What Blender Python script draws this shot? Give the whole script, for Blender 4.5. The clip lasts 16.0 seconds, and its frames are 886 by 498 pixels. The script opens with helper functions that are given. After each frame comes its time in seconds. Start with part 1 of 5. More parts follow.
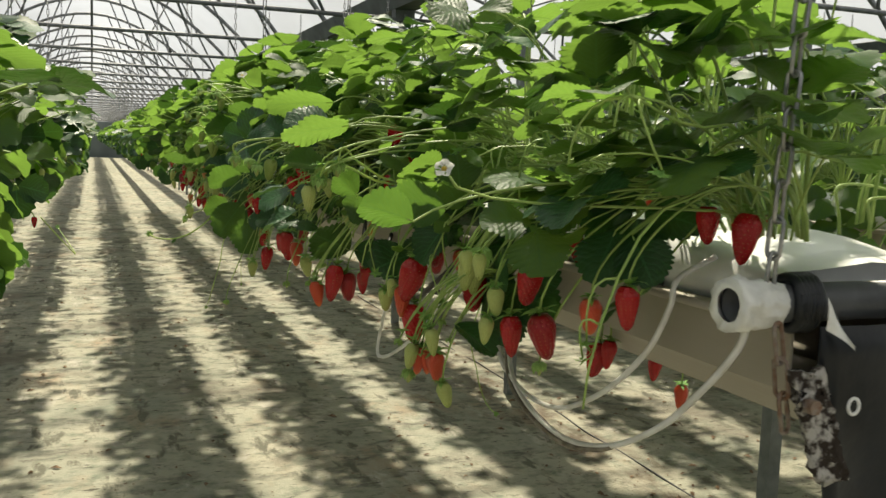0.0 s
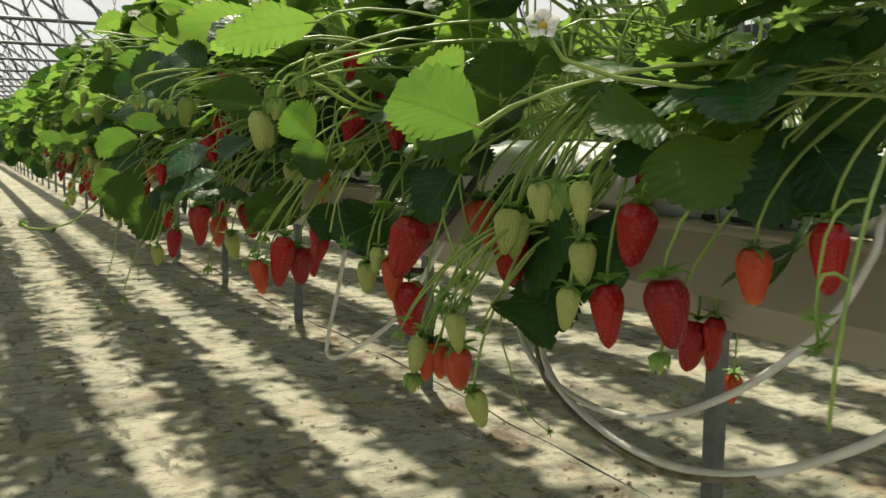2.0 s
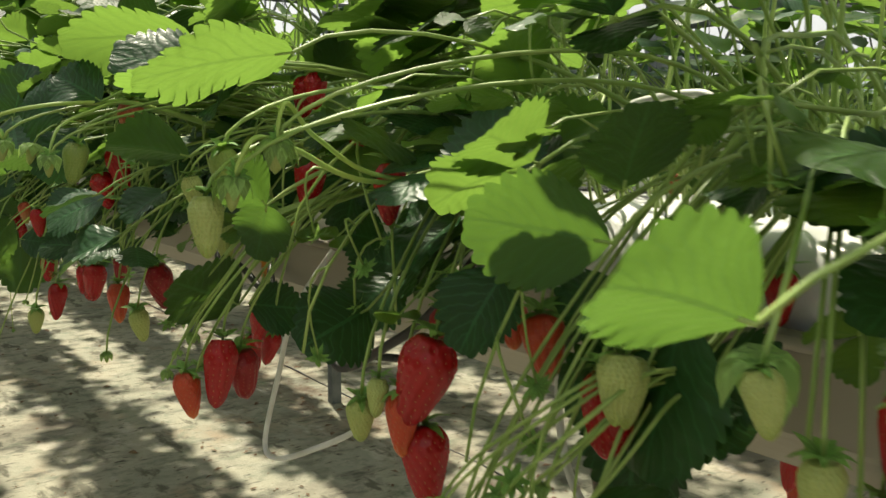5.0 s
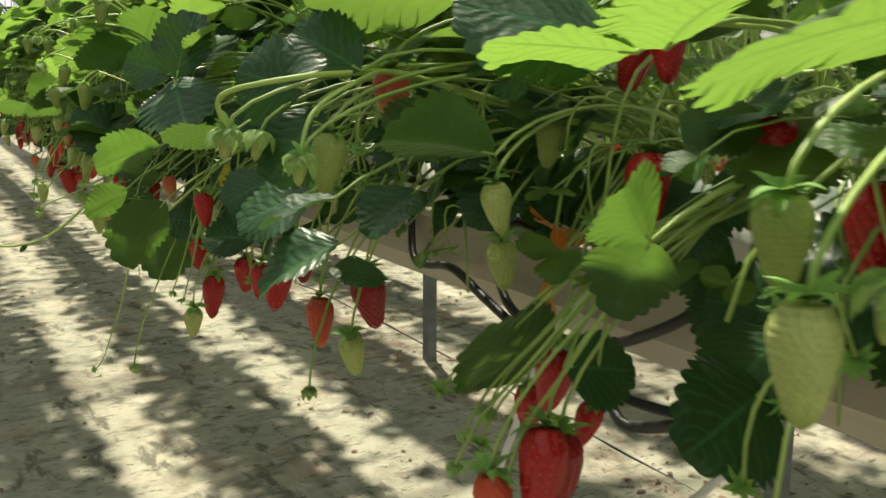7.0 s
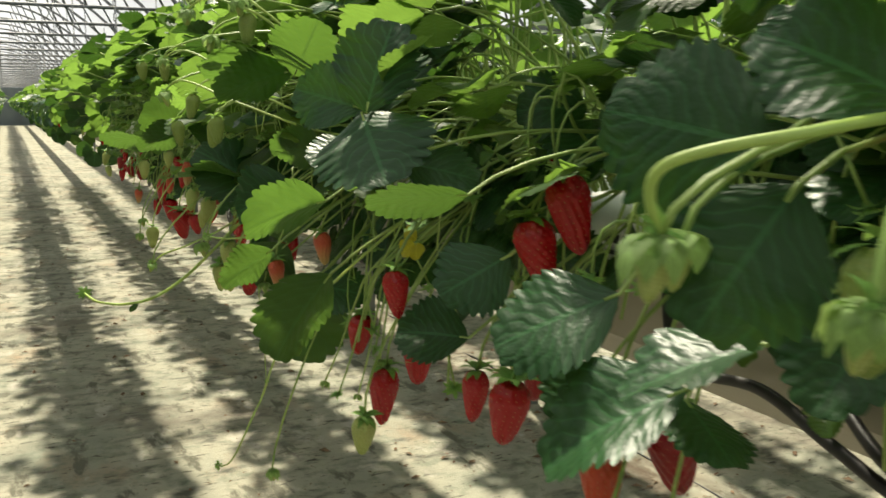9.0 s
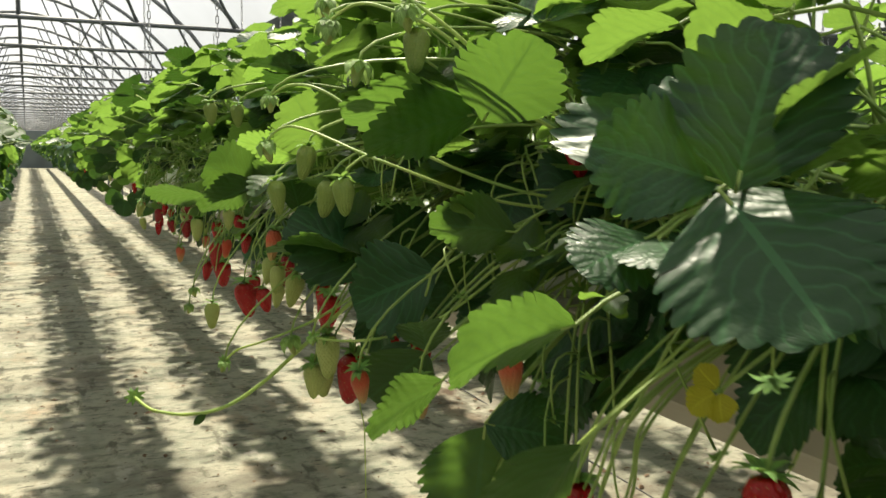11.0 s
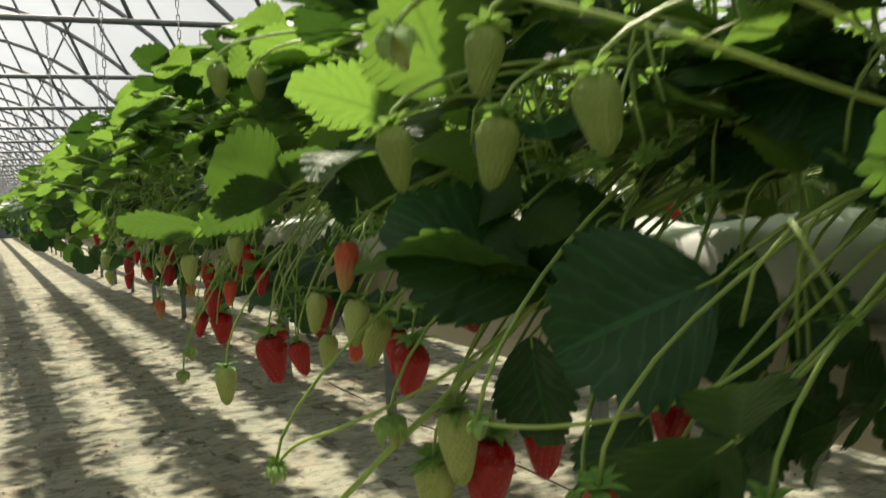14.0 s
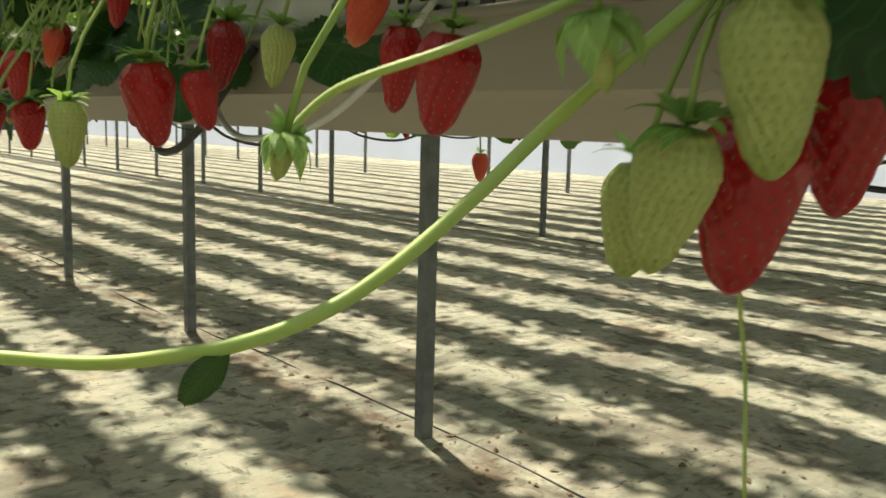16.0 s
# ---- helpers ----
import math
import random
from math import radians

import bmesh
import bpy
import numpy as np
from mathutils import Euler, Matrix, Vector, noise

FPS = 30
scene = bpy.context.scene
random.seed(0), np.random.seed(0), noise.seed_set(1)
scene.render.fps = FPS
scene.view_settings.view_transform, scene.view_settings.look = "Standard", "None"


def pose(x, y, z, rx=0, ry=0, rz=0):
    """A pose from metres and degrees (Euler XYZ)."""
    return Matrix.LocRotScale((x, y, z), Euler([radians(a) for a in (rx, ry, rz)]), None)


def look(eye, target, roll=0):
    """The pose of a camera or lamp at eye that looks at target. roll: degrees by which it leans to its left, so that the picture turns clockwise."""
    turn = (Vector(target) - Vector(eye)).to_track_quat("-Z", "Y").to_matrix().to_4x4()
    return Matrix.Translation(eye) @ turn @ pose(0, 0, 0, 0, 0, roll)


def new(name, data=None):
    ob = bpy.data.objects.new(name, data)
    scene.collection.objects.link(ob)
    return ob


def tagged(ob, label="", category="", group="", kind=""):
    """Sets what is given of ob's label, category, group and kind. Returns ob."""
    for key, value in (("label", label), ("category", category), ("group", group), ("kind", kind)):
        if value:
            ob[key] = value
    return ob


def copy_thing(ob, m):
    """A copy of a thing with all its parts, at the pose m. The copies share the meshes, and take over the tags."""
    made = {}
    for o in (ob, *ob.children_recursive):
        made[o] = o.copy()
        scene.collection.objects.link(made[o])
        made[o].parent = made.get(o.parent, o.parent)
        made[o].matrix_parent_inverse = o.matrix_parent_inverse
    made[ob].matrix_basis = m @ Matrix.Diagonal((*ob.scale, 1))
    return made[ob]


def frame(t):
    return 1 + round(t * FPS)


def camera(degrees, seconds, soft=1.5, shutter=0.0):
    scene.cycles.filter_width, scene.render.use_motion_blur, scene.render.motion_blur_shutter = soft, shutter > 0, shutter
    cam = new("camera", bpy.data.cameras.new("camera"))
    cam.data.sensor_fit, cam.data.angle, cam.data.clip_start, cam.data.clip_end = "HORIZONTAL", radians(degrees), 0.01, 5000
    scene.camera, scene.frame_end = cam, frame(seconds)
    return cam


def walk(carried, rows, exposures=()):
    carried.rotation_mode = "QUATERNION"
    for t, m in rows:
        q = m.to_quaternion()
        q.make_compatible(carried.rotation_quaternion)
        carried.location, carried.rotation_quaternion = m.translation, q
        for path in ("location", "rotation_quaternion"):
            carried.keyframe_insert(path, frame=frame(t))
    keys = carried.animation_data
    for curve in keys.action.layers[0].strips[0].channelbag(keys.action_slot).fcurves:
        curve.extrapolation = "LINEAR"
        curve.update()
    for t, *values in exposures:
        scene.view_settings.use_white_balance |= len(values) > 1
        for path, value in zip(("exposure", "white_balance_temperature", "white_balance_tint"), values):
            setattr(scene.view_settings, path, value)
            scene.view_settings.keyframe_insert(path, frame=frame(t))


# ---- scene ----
cam = camera(52.0, 16.0, shutter=0.4)
PATH = [
    (0, (0.079, 0.294, 1.634), (0.798, 2.147, 1.412), 1.9),
    (0.5, (0.079, 0.373, 1.618), (0.796, 2.226, 1.387), 1.5),
    (1, (0.065, 0.477, 1.589), (0.853, 2.298, 1.338), 0.9),
    (1.5, (0.075, 0.551, 1.571), (0.959, 2.326, 1.308), 0.4),
    (2, (0.103, 0.631, 1.56), (1.036, 2.385, 1.331), 0.5),
    (2.5, (0.136, 0.699, 1.554), (1.1, 2.439, 1.343), 1.0),
    (3, (0.146, 0.72, 1.56), (1.109, 2.458, 1.334), 0.4),
    (3.2, (0.148, 0.737, 1.56), (1.108, 2.475, 1.324), -0.2),
    (5.3, (0.157, 0.959, 1.623), (1.312, 2.572, 1.366), -0.3),
    (5.5, (0.158, 1.0, 1.628), (1.301, 2.618, 1.353), -1.1),
    (6, (0.146, 1.088, 1.643), (1.218, 2.743, 1.313), -3.1),
    (6.5, (0.138, 1.15, 1.636), (1.16, 2.829, 1.265), -1.6),
    (7, (0.133, 1.203, 1.637), (1.13, 2.898, 1.269), 0.3),
    (7.5, (0.137, 1.291, 1.629), (1.083, 3.017, 1.276), 0.7),
    (8, (0.147, 1.376, 1.641), (1.048, 3.128, 1.298), 1.1),
    (8.5, (0.155, 1.449, 1.645), (1.025, 3.218, 1.31), 1.3),
    (9, (0.137, 1.503, 1.642), (0.988, 3.285, 1.329), 0.3),
    (9.5, (0.126, 1.59, 1.642), (0.945, 3.393, 1.36), 0.7),
    (9.7, (0.12, 1.625, 1.641), (0.93, 3.433, 1.367), 1.0),
    (11.8, (0.134, 1.94, 1.678), (1.01, 3.732, 1.528), 0.2),
    (12, (0.139, 1.963, 1.691), (1.043, 3.742, 1.561), -0.1),
    (12.5, (0.158, 2.021, 1.719), (1.094, 3.788, 1.658), 0.2),
    (13, (0.161, 2.081, 1.706), (1.09, 3.852, 1.688), -0.4),
    (13.5, (0.16, 2.157, 1.651), (1.059, 3.943, 1.612), -0.7),
    (14, (0.151, 2.237, 1.59), (1.053, 4.019, 1.47), -2.9),
    (14.5, (0.167, 2.311, 1.536), (1.087, 4.076, 1.345), -1.0),
    (15, (0.18, 2.402, 1.5), (1.187, 4.113, 1.252), -1.5),
    (15.5, (0.18, 2.515, 1.456), (1.351, 4.117, 1.203), 0.4),
    (16, (0.189, 2.593, 1.426), (1.457, 4.115, 1.149), 1.5),
]
walk(cam, [(t, look(eye, target, roll)) for t, eye, target, roll in PATH], exposures=[(0, 0.66), (0.5, 0.6), (1, 0.59), (2, 0.68), (3, 0.76), (5.5, 0.85), (6.5, 0.96), (7.5, 1.0), (9, 0.90), (12, 0.95), (12.5, 0.90), (13, 0.76), (13.5, 0.58), (14, 0.68), (14.5, 0.84), (15, 0.81), (16, 0.93)])

# ---------------------------------------------------------------- world, sun, exposure
SUN_WAY = Vector((0.23, 0.84, 1.50)).normalized()
world = bpy.data.worlds.new("sky")
scene.world = world
world.use_nodes = True
wn, wl = world.node_tree.nodes, world.node_tree.links
sky = wn.new("ShaderNodeTexSky")
sky.sky_type, sky.sun_disc = "NISHITA", False
sky.sun_elevation = math.asin(SUN_WAY.z)
sky.sun_rotation = math.atan2(SUN_WAY.x, SUN_WAY.y)
wl.new(sky.outputs[0], wn["Background"].inputs[0])
wn["Background"].inputs[1].default_value = 0.05
sun = new("sun", bpy.data.lights.new("sun", "SUN"))
sun.data.energy, sun.data.angle, sun.data.color = 5.0, radians(2.2), (1.0, 0.92, 0.725)
sun.matrix_world = look(SUN_WAY * 30, (0, 0, 0))


# ---------------------------------------------------------------- materials
def material(name, colour, rough=0.6, metal=0.0, colour2=None, scale=20.0, bump=0.0, bump_scale=80.0, coat=0.0, stretch=(1, 1, 1), mix=(0.35, 0.65), spec=0.5):
    """A procedural surface: two colours mixed by noise at two scales, with a fine relief."""
    m = bpy.data.materials.new(name)
    m.use_nodes = True
    n, l = m.node_tree.nodes, m.node_tree.links
    b = n["Principled BSDF"]
    b.inputs["Roughness"].default_value, b.inputs["Metallic"].default_value = rough, metal
    b.inputs["Coat Weight"].default_value = coat
    b.inputs["Specular IOR Level"].default_value = spec
    co = n.new("ShaderNodeTexCoord")
    mp = n.new("ShaderNodeMapping")
    mp.inputs["Scale"].default_value = stretch
    l.new(co.outputs["Object"], mp.inputs[0])
    big, fine = n.new("ShaderNodeTexNoise"), n.new("ShaderNodeTexNoise")
    big.inputs["Scale"].default_value, fine.inputs["Scale"].default_value = scale, bump_scale
    big.inputs["Detail"].default_value, fine.inputs["Detail"].default_value = 5, 3
    l.new(mp.outputs[0], big.inputs[0]), l.new(mp.outputs[0], fine.inputs[0])
    ramp = n.new("ShaderNodeMapRange")
    ramp.inputs[1].default_value, ramp.inputs[2].default_value = mix
    l.new(big.outputs[0], ramp.inputs[0])
    cm = n.new("ShaderNodeMix")
    cm.data_type = "RGBA"
    c2 = colour2 or tuple(0.7 * c for c in colour)
    cm.inputs[6].default_value, cm.inputs[7].default_value = (*colour, 1), (*c2, 1)
    l.new(ramp.outputs[0], cm.inputs[0])
    l.new(cm.outputs[2], b.inputs["Base Color"])
    if bump:
        bp = n.new("ShaderNodeBump")
        bp.inputs["Strength"].default_value, bp.inputs["Distance"].default_value = bump, 0.004
        l.new(fine.outputs[0], bp.inputs["Height"])
        l.new(bp.outputs[0], b.inputs["Normal"])
    return m


def leafy(name, colour, through_colour, share=0.45, rough=0.38, veins=8.0, gloss=0.3):
    """A thin leaf: glossy skin, light that shines through, side veins along its own map, and a tone that differs leaf by leaf."""
    m = bpy.data.materials.new(name)
    m.use_nodes = True
    n, l = m.node_tree.nodes, m.node_tree.links
    b = n["Principled BSDF"]
    b.inputs["Roughness"].default_value = rough
    b.inputs["Specular IOR Level"].default_value = gloss
    uv, sep = n.new("ShaderNodeUVMap"), n.new("ShaderNodeSeparateXYZ")
    uv.uv_map = "leaf"
    l.new(uv.outputs[0], sep.inputs[0])

    def sum2(op, a, c, val=None):
        k = n.new("ShaderNodeMath")
        k.operation = op
        for at, src in ((0, a), (1, c)):
            if src is None:
                continue
            if isinstance(src, float):
                k.inputs[at].default_value = src
            else:
                l.new(src, k.inputs[at])
        return k.outputs[0]

    side = sum2("ABSOLUTE", sum2("SUBTRACT", sep.outputs[0], 0.5), None)
    stray = n.new("ShaderNodeTexNoise")
    stray.inputs["Scale"].default_value = 3.5
    leaf_place = n.new("ShaderNodeVectorMath")
    whole = n.new("ShaderNodeObjectInfo")
    l.new(uv.outputs[0], leaf_place.inputs[0]), l.new(whole.outputs["Location"], leaf_place.inputs[1])
    l.new(leaf_place.outputs[0], stray.inputs[0])
    run = sum2("ADD", sum2("SUBTRACT", sep.outputs[1], sum2("MULTIPLY", side, 0.75)), sum2("MULTIPLY", stray.outputs[0], 0.24))
    wave = sum2("SINE", sum2("MULTIPLY", run, veins * 6.283), None)
    ridge = sum2("POWER", sum2("MAXIMUM", wave, 0.0), 6.0)
    mid = sum2("LESS_THAN", side, 0.022)
    vein = sum2("MAXIMUM", sum2("MULTIPLY", ridge, 0.75), mid)
    rnd = n.new("ShaderNodeObjectInfo")
    isl = n.new("ShaderNodeNewGeometry")
    tone = sum2("FRACT", sum2("ADD", rnd.outputs["Random"], isl.outputs["Random Per Island"]), None)
    noise_t = n.new("ShaderNodeTexNoise")
    noise_t.inputs["Scale"].default_value = 45
    co = n.new("ShaderNodeTexCoord")
    l.new(co.outputs["Object"], noise_t.inputs[0])

    def tint(col, k, lift):
        a = n.new("ShaderNodeMix")
        a.data_type = "RGBA"
        a.inputs[6].default_value = (*[c * 0.72 for c in col], 1)
        a.inputs[7].default_value = (*[min(1, c * 1.25) for c in col], 1)
        l.new(sum2("ADD", sum2("MULTIPLY", tone, 0.7), sum2("MULTIPLY", noise_t.outputs[0], 0.3)), a.inputs[0])
        c = n.new("ShaderNodeMix")
        c.data_type = "RGBA"
        l.new(sum2("MULTIPLY", vein, k), c.inputs[0])
        l.new(a.outputs[2], c.inputs[6])
        c.inputs[7].default_value = (*[min(1, x * lift + 0.004) for x in col], 1)
        return c.outputs[2]

    l.new(tint(colour, 0.7, 2.6), b.inputs["Base Color"])
    tr = n.new("ShaderNodeBsdfTranslucent")
    l.new(tint(through_colour, 0.55, 0.55), tr.inputs[0])
    bp = n.new("ShaderNodeBump")
    bp.inputs["Strength"].default_value, bp.inputs["Distance"].default_value = 0.34, 0.003
    net = n.new("ShaderNodeTexVoronoi")
    net.inputs["Scale"].default_value = 26
    l.new(uv.outputs[0], net.inputs[0])
    l.new(sum2("ADD", sum2("SUBTRACT", sum2("MULTIPLY", wave, -0.1), sum2("MULTIPLY", mid, 0.6)), sum2("ADD", sum2("MULTIPLY", noise_t.outputs[0], 0.55), sum2("MULTIPLY", net.outputs["Distance"], -0.16))), bp.inputs["Height"])
    l.new(bp.outputs[0], b.inputs["Normal"])
    mixer = n.new("ShaderNodeMixShader")
    mixer.inputs[0].default_value = share
    l.new(b.outputs[0], mixer.inputs[1]), l.new(tr.outputs[0], mixer.inputs[2])
    l.new(mixer.outputs[0], n["Material Output"].inputs[0])
    return m


def fruity(name, low, high, rough=0.3, cut=(0.0, 0.25), glow=0.06, net=0.0):
    """Fruit skin: low colour at the tip, high colour at the shoulder, with soft light under the skin."""
    m = bpy.data.materials.new(name)
    m.use_nodes = True
    n, l = m.node_tree.nodes, m.node_tree.links
    b = n["Principled BSDF"]
    b.inputs["Roughness"].default_value = rough
    b.inputs["Subsurface Weight"].default_value = glow
    b.inputs["Specular IOR Level"].default_value = 0.35
    b.inputs["Subsurface Radius"].default_value = (0.006, 0.003, 0.002)
    co, sep, rng, cm, nz = (n.new("ShaderNode" + k) for k in ("TexCoord", "SeparateXYZ", "MapRange", "Mix", "TexNoise"))
    cm.data_type = "RGBA"
    nz.inputs["Scale"].default_value = 60
    l.new(co.outputs["Object"], nz.inputs[0])
    l.new(co.outputs["Generated"], sep.inputs[0])
    add = n.new("ShaderNodeMath")
    add.operation = "MULTIPLY_ADD"
    add.inputs[1].default_value = 0.35
    l.new(nz.outputs[0], add.inputs[0]), l.new(sep.outputs[2], add.inputs[2])
    rng.inputs[1].default_value, rng.inputs[2].default_value = cut[0] + 0.17, cut[1] + 0.17
    l.new(add.outputs[0], rng.inputs[0]), l.new(rng.outputs[0], cm.inputs[0])
    cm.inputs[6].default_value, cm.inputs[7].default_value = (*low, 1), (*high, 1)
    vo = n.new("ShaderNodeTexVoronoi")
    pit, pr = n.new("ShaderNodeMix"), n.new("ShaderNodeMapRange")
    pit.data_type, pit.blend_type = "RGBA", "MULTIPLY"
    pr.inputs[1].default_value, pr.inputs[2].default_value, pr.inputs[3].default_value, pr.inputs[4].default_value = 0.15, 0.55, net, 0.0
    l.new(vo.outputs["Distance"], pr.inputs[0]), l.new(pr.outputs[0], pit.inputs[0])
    l.new(cm.outputs[2], pit.inputs[6])
    pit.inputs[7].default_value = (0.45, 0.55, 0.3, 1)
    l.new(pit.outputs[2], b.inputs["Base Color"])
    bp = n.new("ShaderNodeBump")
    vo.inputs["Scale"].default_value = 14 if net else 11
    vo.inputs["Randomness"].default_value = 0.35
    bp.inputs["Strength"].default_value, bp.inputs["Distance"].default_value = (0.08 if net else 0.05), 0.05
    l.new(co.outputs["Object"], vo.inputs[0])
    l.new(vo.outputs["Distance"], bp.inputs["Height"]), l.new(bp.outputs[0], b.inputs["Normal"])
    return m


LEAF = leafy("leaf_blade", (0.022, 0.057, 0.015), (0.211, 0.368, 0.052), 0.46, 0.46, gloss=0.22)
# Mature blade with shade put into its colour, then a half-dark copy.
MATURE_SHADE = leafy("mature_shade_leaf_blade", (0.014, 0.050, 0.015), (0.11, 0.25, 0.028), 0.15, 0.41, gloss=0.28)
HALF_SHADE = leafy("shaded_leaf_blade", (0.017, 0.048, 0.014), (0.17, 0.33, 0.042), 0.28, 0.42, gloss=0.26)
LEAF_YELLOW = leafy("yellowed_leaf", (0.42, 0.38, 0.03), (0.7, 0.62, 0.04))
LEAF_OLD = leafy("leaf_autumn", (0.40, 0.13, 0.02), (0.6, 0.22, 0.03))
WITHERED = leafy("withered_leaf_blade", (0.34, 0.13, 0.025), (0.55, 0.24, 0.03), 0.35, 0.6)
STALK = material("green_stalk", (0.18, 0.285, 0.055), 0.45, colour2=(0.30, 0.40, 0.10), scale=30)
RUNNER = material("yellow_green_runner", (0.36, 0.46, 0.09), 0.45, colour2=(0.28, 0.42, 0.1), scale=25)
CALYX = leafy("sepal", (0.12, 0.25, 0.055), (0.32, 0.50, 0.10), 0.3, 0.5, 2.0)
SEPAL = leafy("pale_sepal", (0.21, 0.33, 0.095), (0.42, 0.60, 0.16), 0.35, 0.5, 2.0)
RIPE = fruity("ripe_skin", (0.24, 0.004, 0.006), (0.32, 0.007, 0.008), 0.27)
DEEP = fruity("deep_red_skin", (0.16, 0.003, 0.006), (0.23, 0.005, 0.008), 0.3)
BLUSH = fruity("blush_skin", (0.36, 0.25, 0.09), (0.45, 0.08, 0.035), 0.35, (0.1, 0.7))
ORANGE = fruity("orange_red_skin", (0.50, 0.13, 0.03), (0.44, 0.055, 0.02), 0.32)
GREEN = fruity("unripe_skin", (0.235, 0.30, 0.06), (0.355, 0.40, 0.125), 0.45, net=0.3)
YOUNG = fruity("young_fruit_skin", (0.15, 0.215, 0.035), (0.22, 0.285, 0.065), 0.45, net=0.3)
SEED = material("seed", (0.42, 0.26, 0.06), 0.5, colour2=(0.3, 0.10, 0.03), scale=200)
SEED_GREEN = material("unripe_seed", (0.36, 0.36, 0.085), 0.5, scale=200)
PETAL = leafy("petal", (0.80, 0.80, 0.77), (0.80, 0.80, 0.76), 0.35, 0.6, 1.0)
HEART = material("flower_heart", (0.72, 0.52, 0.05), 0.7, scale=300, bump=0.6, bump_scale=600)
GUTTER = material("beige_painted_steel", (0.33, 0.295, 0.23), 0.42, 0.0, (0.27, 0.24, 0.185), 7, 0.08, 160, stretch=(1, 0.25, 1))
STEEL = material("galvanised_steel", (0.185, 0.20, 0.19), 0.5, 0.35, (0.12, 0.135, 0.125), 14, 0.12, 120)
TUBE_STEEL = material("dull_frame_steel", (0.20, 0.205, 0.21), 0.55, 0.5, (0.12, 0.125, 0.13), 9, 0.1, 90)
EAVE = material("dark_eave_steel", (0.10, 0.11, 0.105), 0.6, 0.3, (0.06, 0.065, 0.06), 5, 0.15, 60)
RUST = material("rusty_chain", (0.16, 0.085, 0.045), 0.7, 0.5, (0.26, 0.23, 0.2), 90, 0.4, 300)
CHAIN = material("zinc_chain", (0.36, 0.36, 0.36), 0.4, 0.9, (0.2, 0.2, 0.2), 60, 0.1, 200)
BAG = material("white_bag_film", (0.78, 0.78, 0.77), 0.28, 0.0, (0.66, 0.66, 0.64), 9, 0.5, 22)
PRINT = material("black_print", (0.02, 0.02, 0.022), 0.45, scale=80)
BLACK = material("black_film", (0.007, 0.008, 0.010), 0.34, 0.0, (0.016, 0.018, 0.020), 14, 0.5, 30, spec=0.25)
CRUST = material("grey_crusted_mortar", (0.36, 0.345, 0.32), 0.9, 0.0, (0.028, 0.021, 0.016), 95, 1.0, 160, mix=(0.40, 0.52), spec=0.2)
WRAP = material("white_wrapping_tape", (0.74, 0.74, 0.71), 0.5, 0.0, (0.55, 0.55, 0.52), 30, 0.5, 70)
PIPE = material("dark_grey_pipe", (0.030, 0.033, 0.037), 0.4, 0.0, (0.075, 0.078, 0.082), 16, 0.2, 90, spec=0.35)
TUBE = material("white_drip_tube", (0.66, 0.66, 0.63), 0.35, 0.0, (0.5, 0.49, 0.44), 25)
CABLE = material("black_hose", (0.02, 0.018, 0.017), 0.5, scale=40)
BROWN_HOSE = material("brown_hose", (0.075, 0.055, 0.035), 0.5, 0.0, (0.19, 0.17, 0.13), 60, 0.2, 150)
LITTER = material("dry_litter", (0.22, 0.14, 0.08), 0.9, 0.0, (0.09, 0.055, 0.03), 60)
WALL = material("dark_end_band", (0.13, 0.155, 0.15), 0.6, 0.0, (0.09, 0.11, 0.105), 0.6)


def film(name, colour, share, low=0.43, high=0.57):
    m = bpy.data.materials.new(name)
    m.use_nodes = True
    n, l = m.node_tree.nodes, m.node_tree.links
    b = n["Principled BSDF"]
    b.inputs["Base Color"].default_value, b.inputs["Roughness"].default_value = (*colour, 1), 0.45
    co, nz, mr = n.new("ShaderNodeTexCoord"), n.new("ShaderNodeTexNoise"), n.new("ShaderNodeMapRange")
    nz.inputs["Scale"].default_value, nz.inputs["Detail"].default_value = 0.9, 6
    l.new(co.outputs["Object"], nz.inputs[0]), l.new(nz.outputs[0], mr.inputs[0])
    mr.inputs[3].default_value, mr.inputs[4].default_value = low, high
    tr, mx = n.new("ShaderNodeBsdfTranslucent"), n.new("ShaderNodeMixShader")
    cb = n.new("ShaderNodeCombineColor")
    for k in range(3):
        hue = n.new("ShaderNodeMath")
        hue.operation = "MULTIPLY"
        hue.inputs[1].default_value = (0.94, 1.0, 1.12)[k]
        l.new(mr.outputs[0], hue.inputs[0]), l.new(hue.outputs[0], cb.inputs[k])
    l.new(cb.outputs[0], tr.inputs[0])
    mx.inputs[0].default_value = share
    l.new(b.outputs[0], mx.inputs[1]), l.new(tr.outputs[0], mx.inputs[2])
    l.new(mx.outputs[0], n["Material Output"].inputs[0])
    return m


END_FILM = film("hazy_end_film", (0.5, 0.5, 0.5), 0.8, 0.26, 0.34)
# Side film passes more light than the roof film, so the wall looks bright.
SIDE_FILM = film("bright_side_film", (0.7, 0.7, 0.7), 0.85, 0.68, 0.80)
FILM = film("milky_roof_film", (0.6, 0.6, 0.6), 0.8)


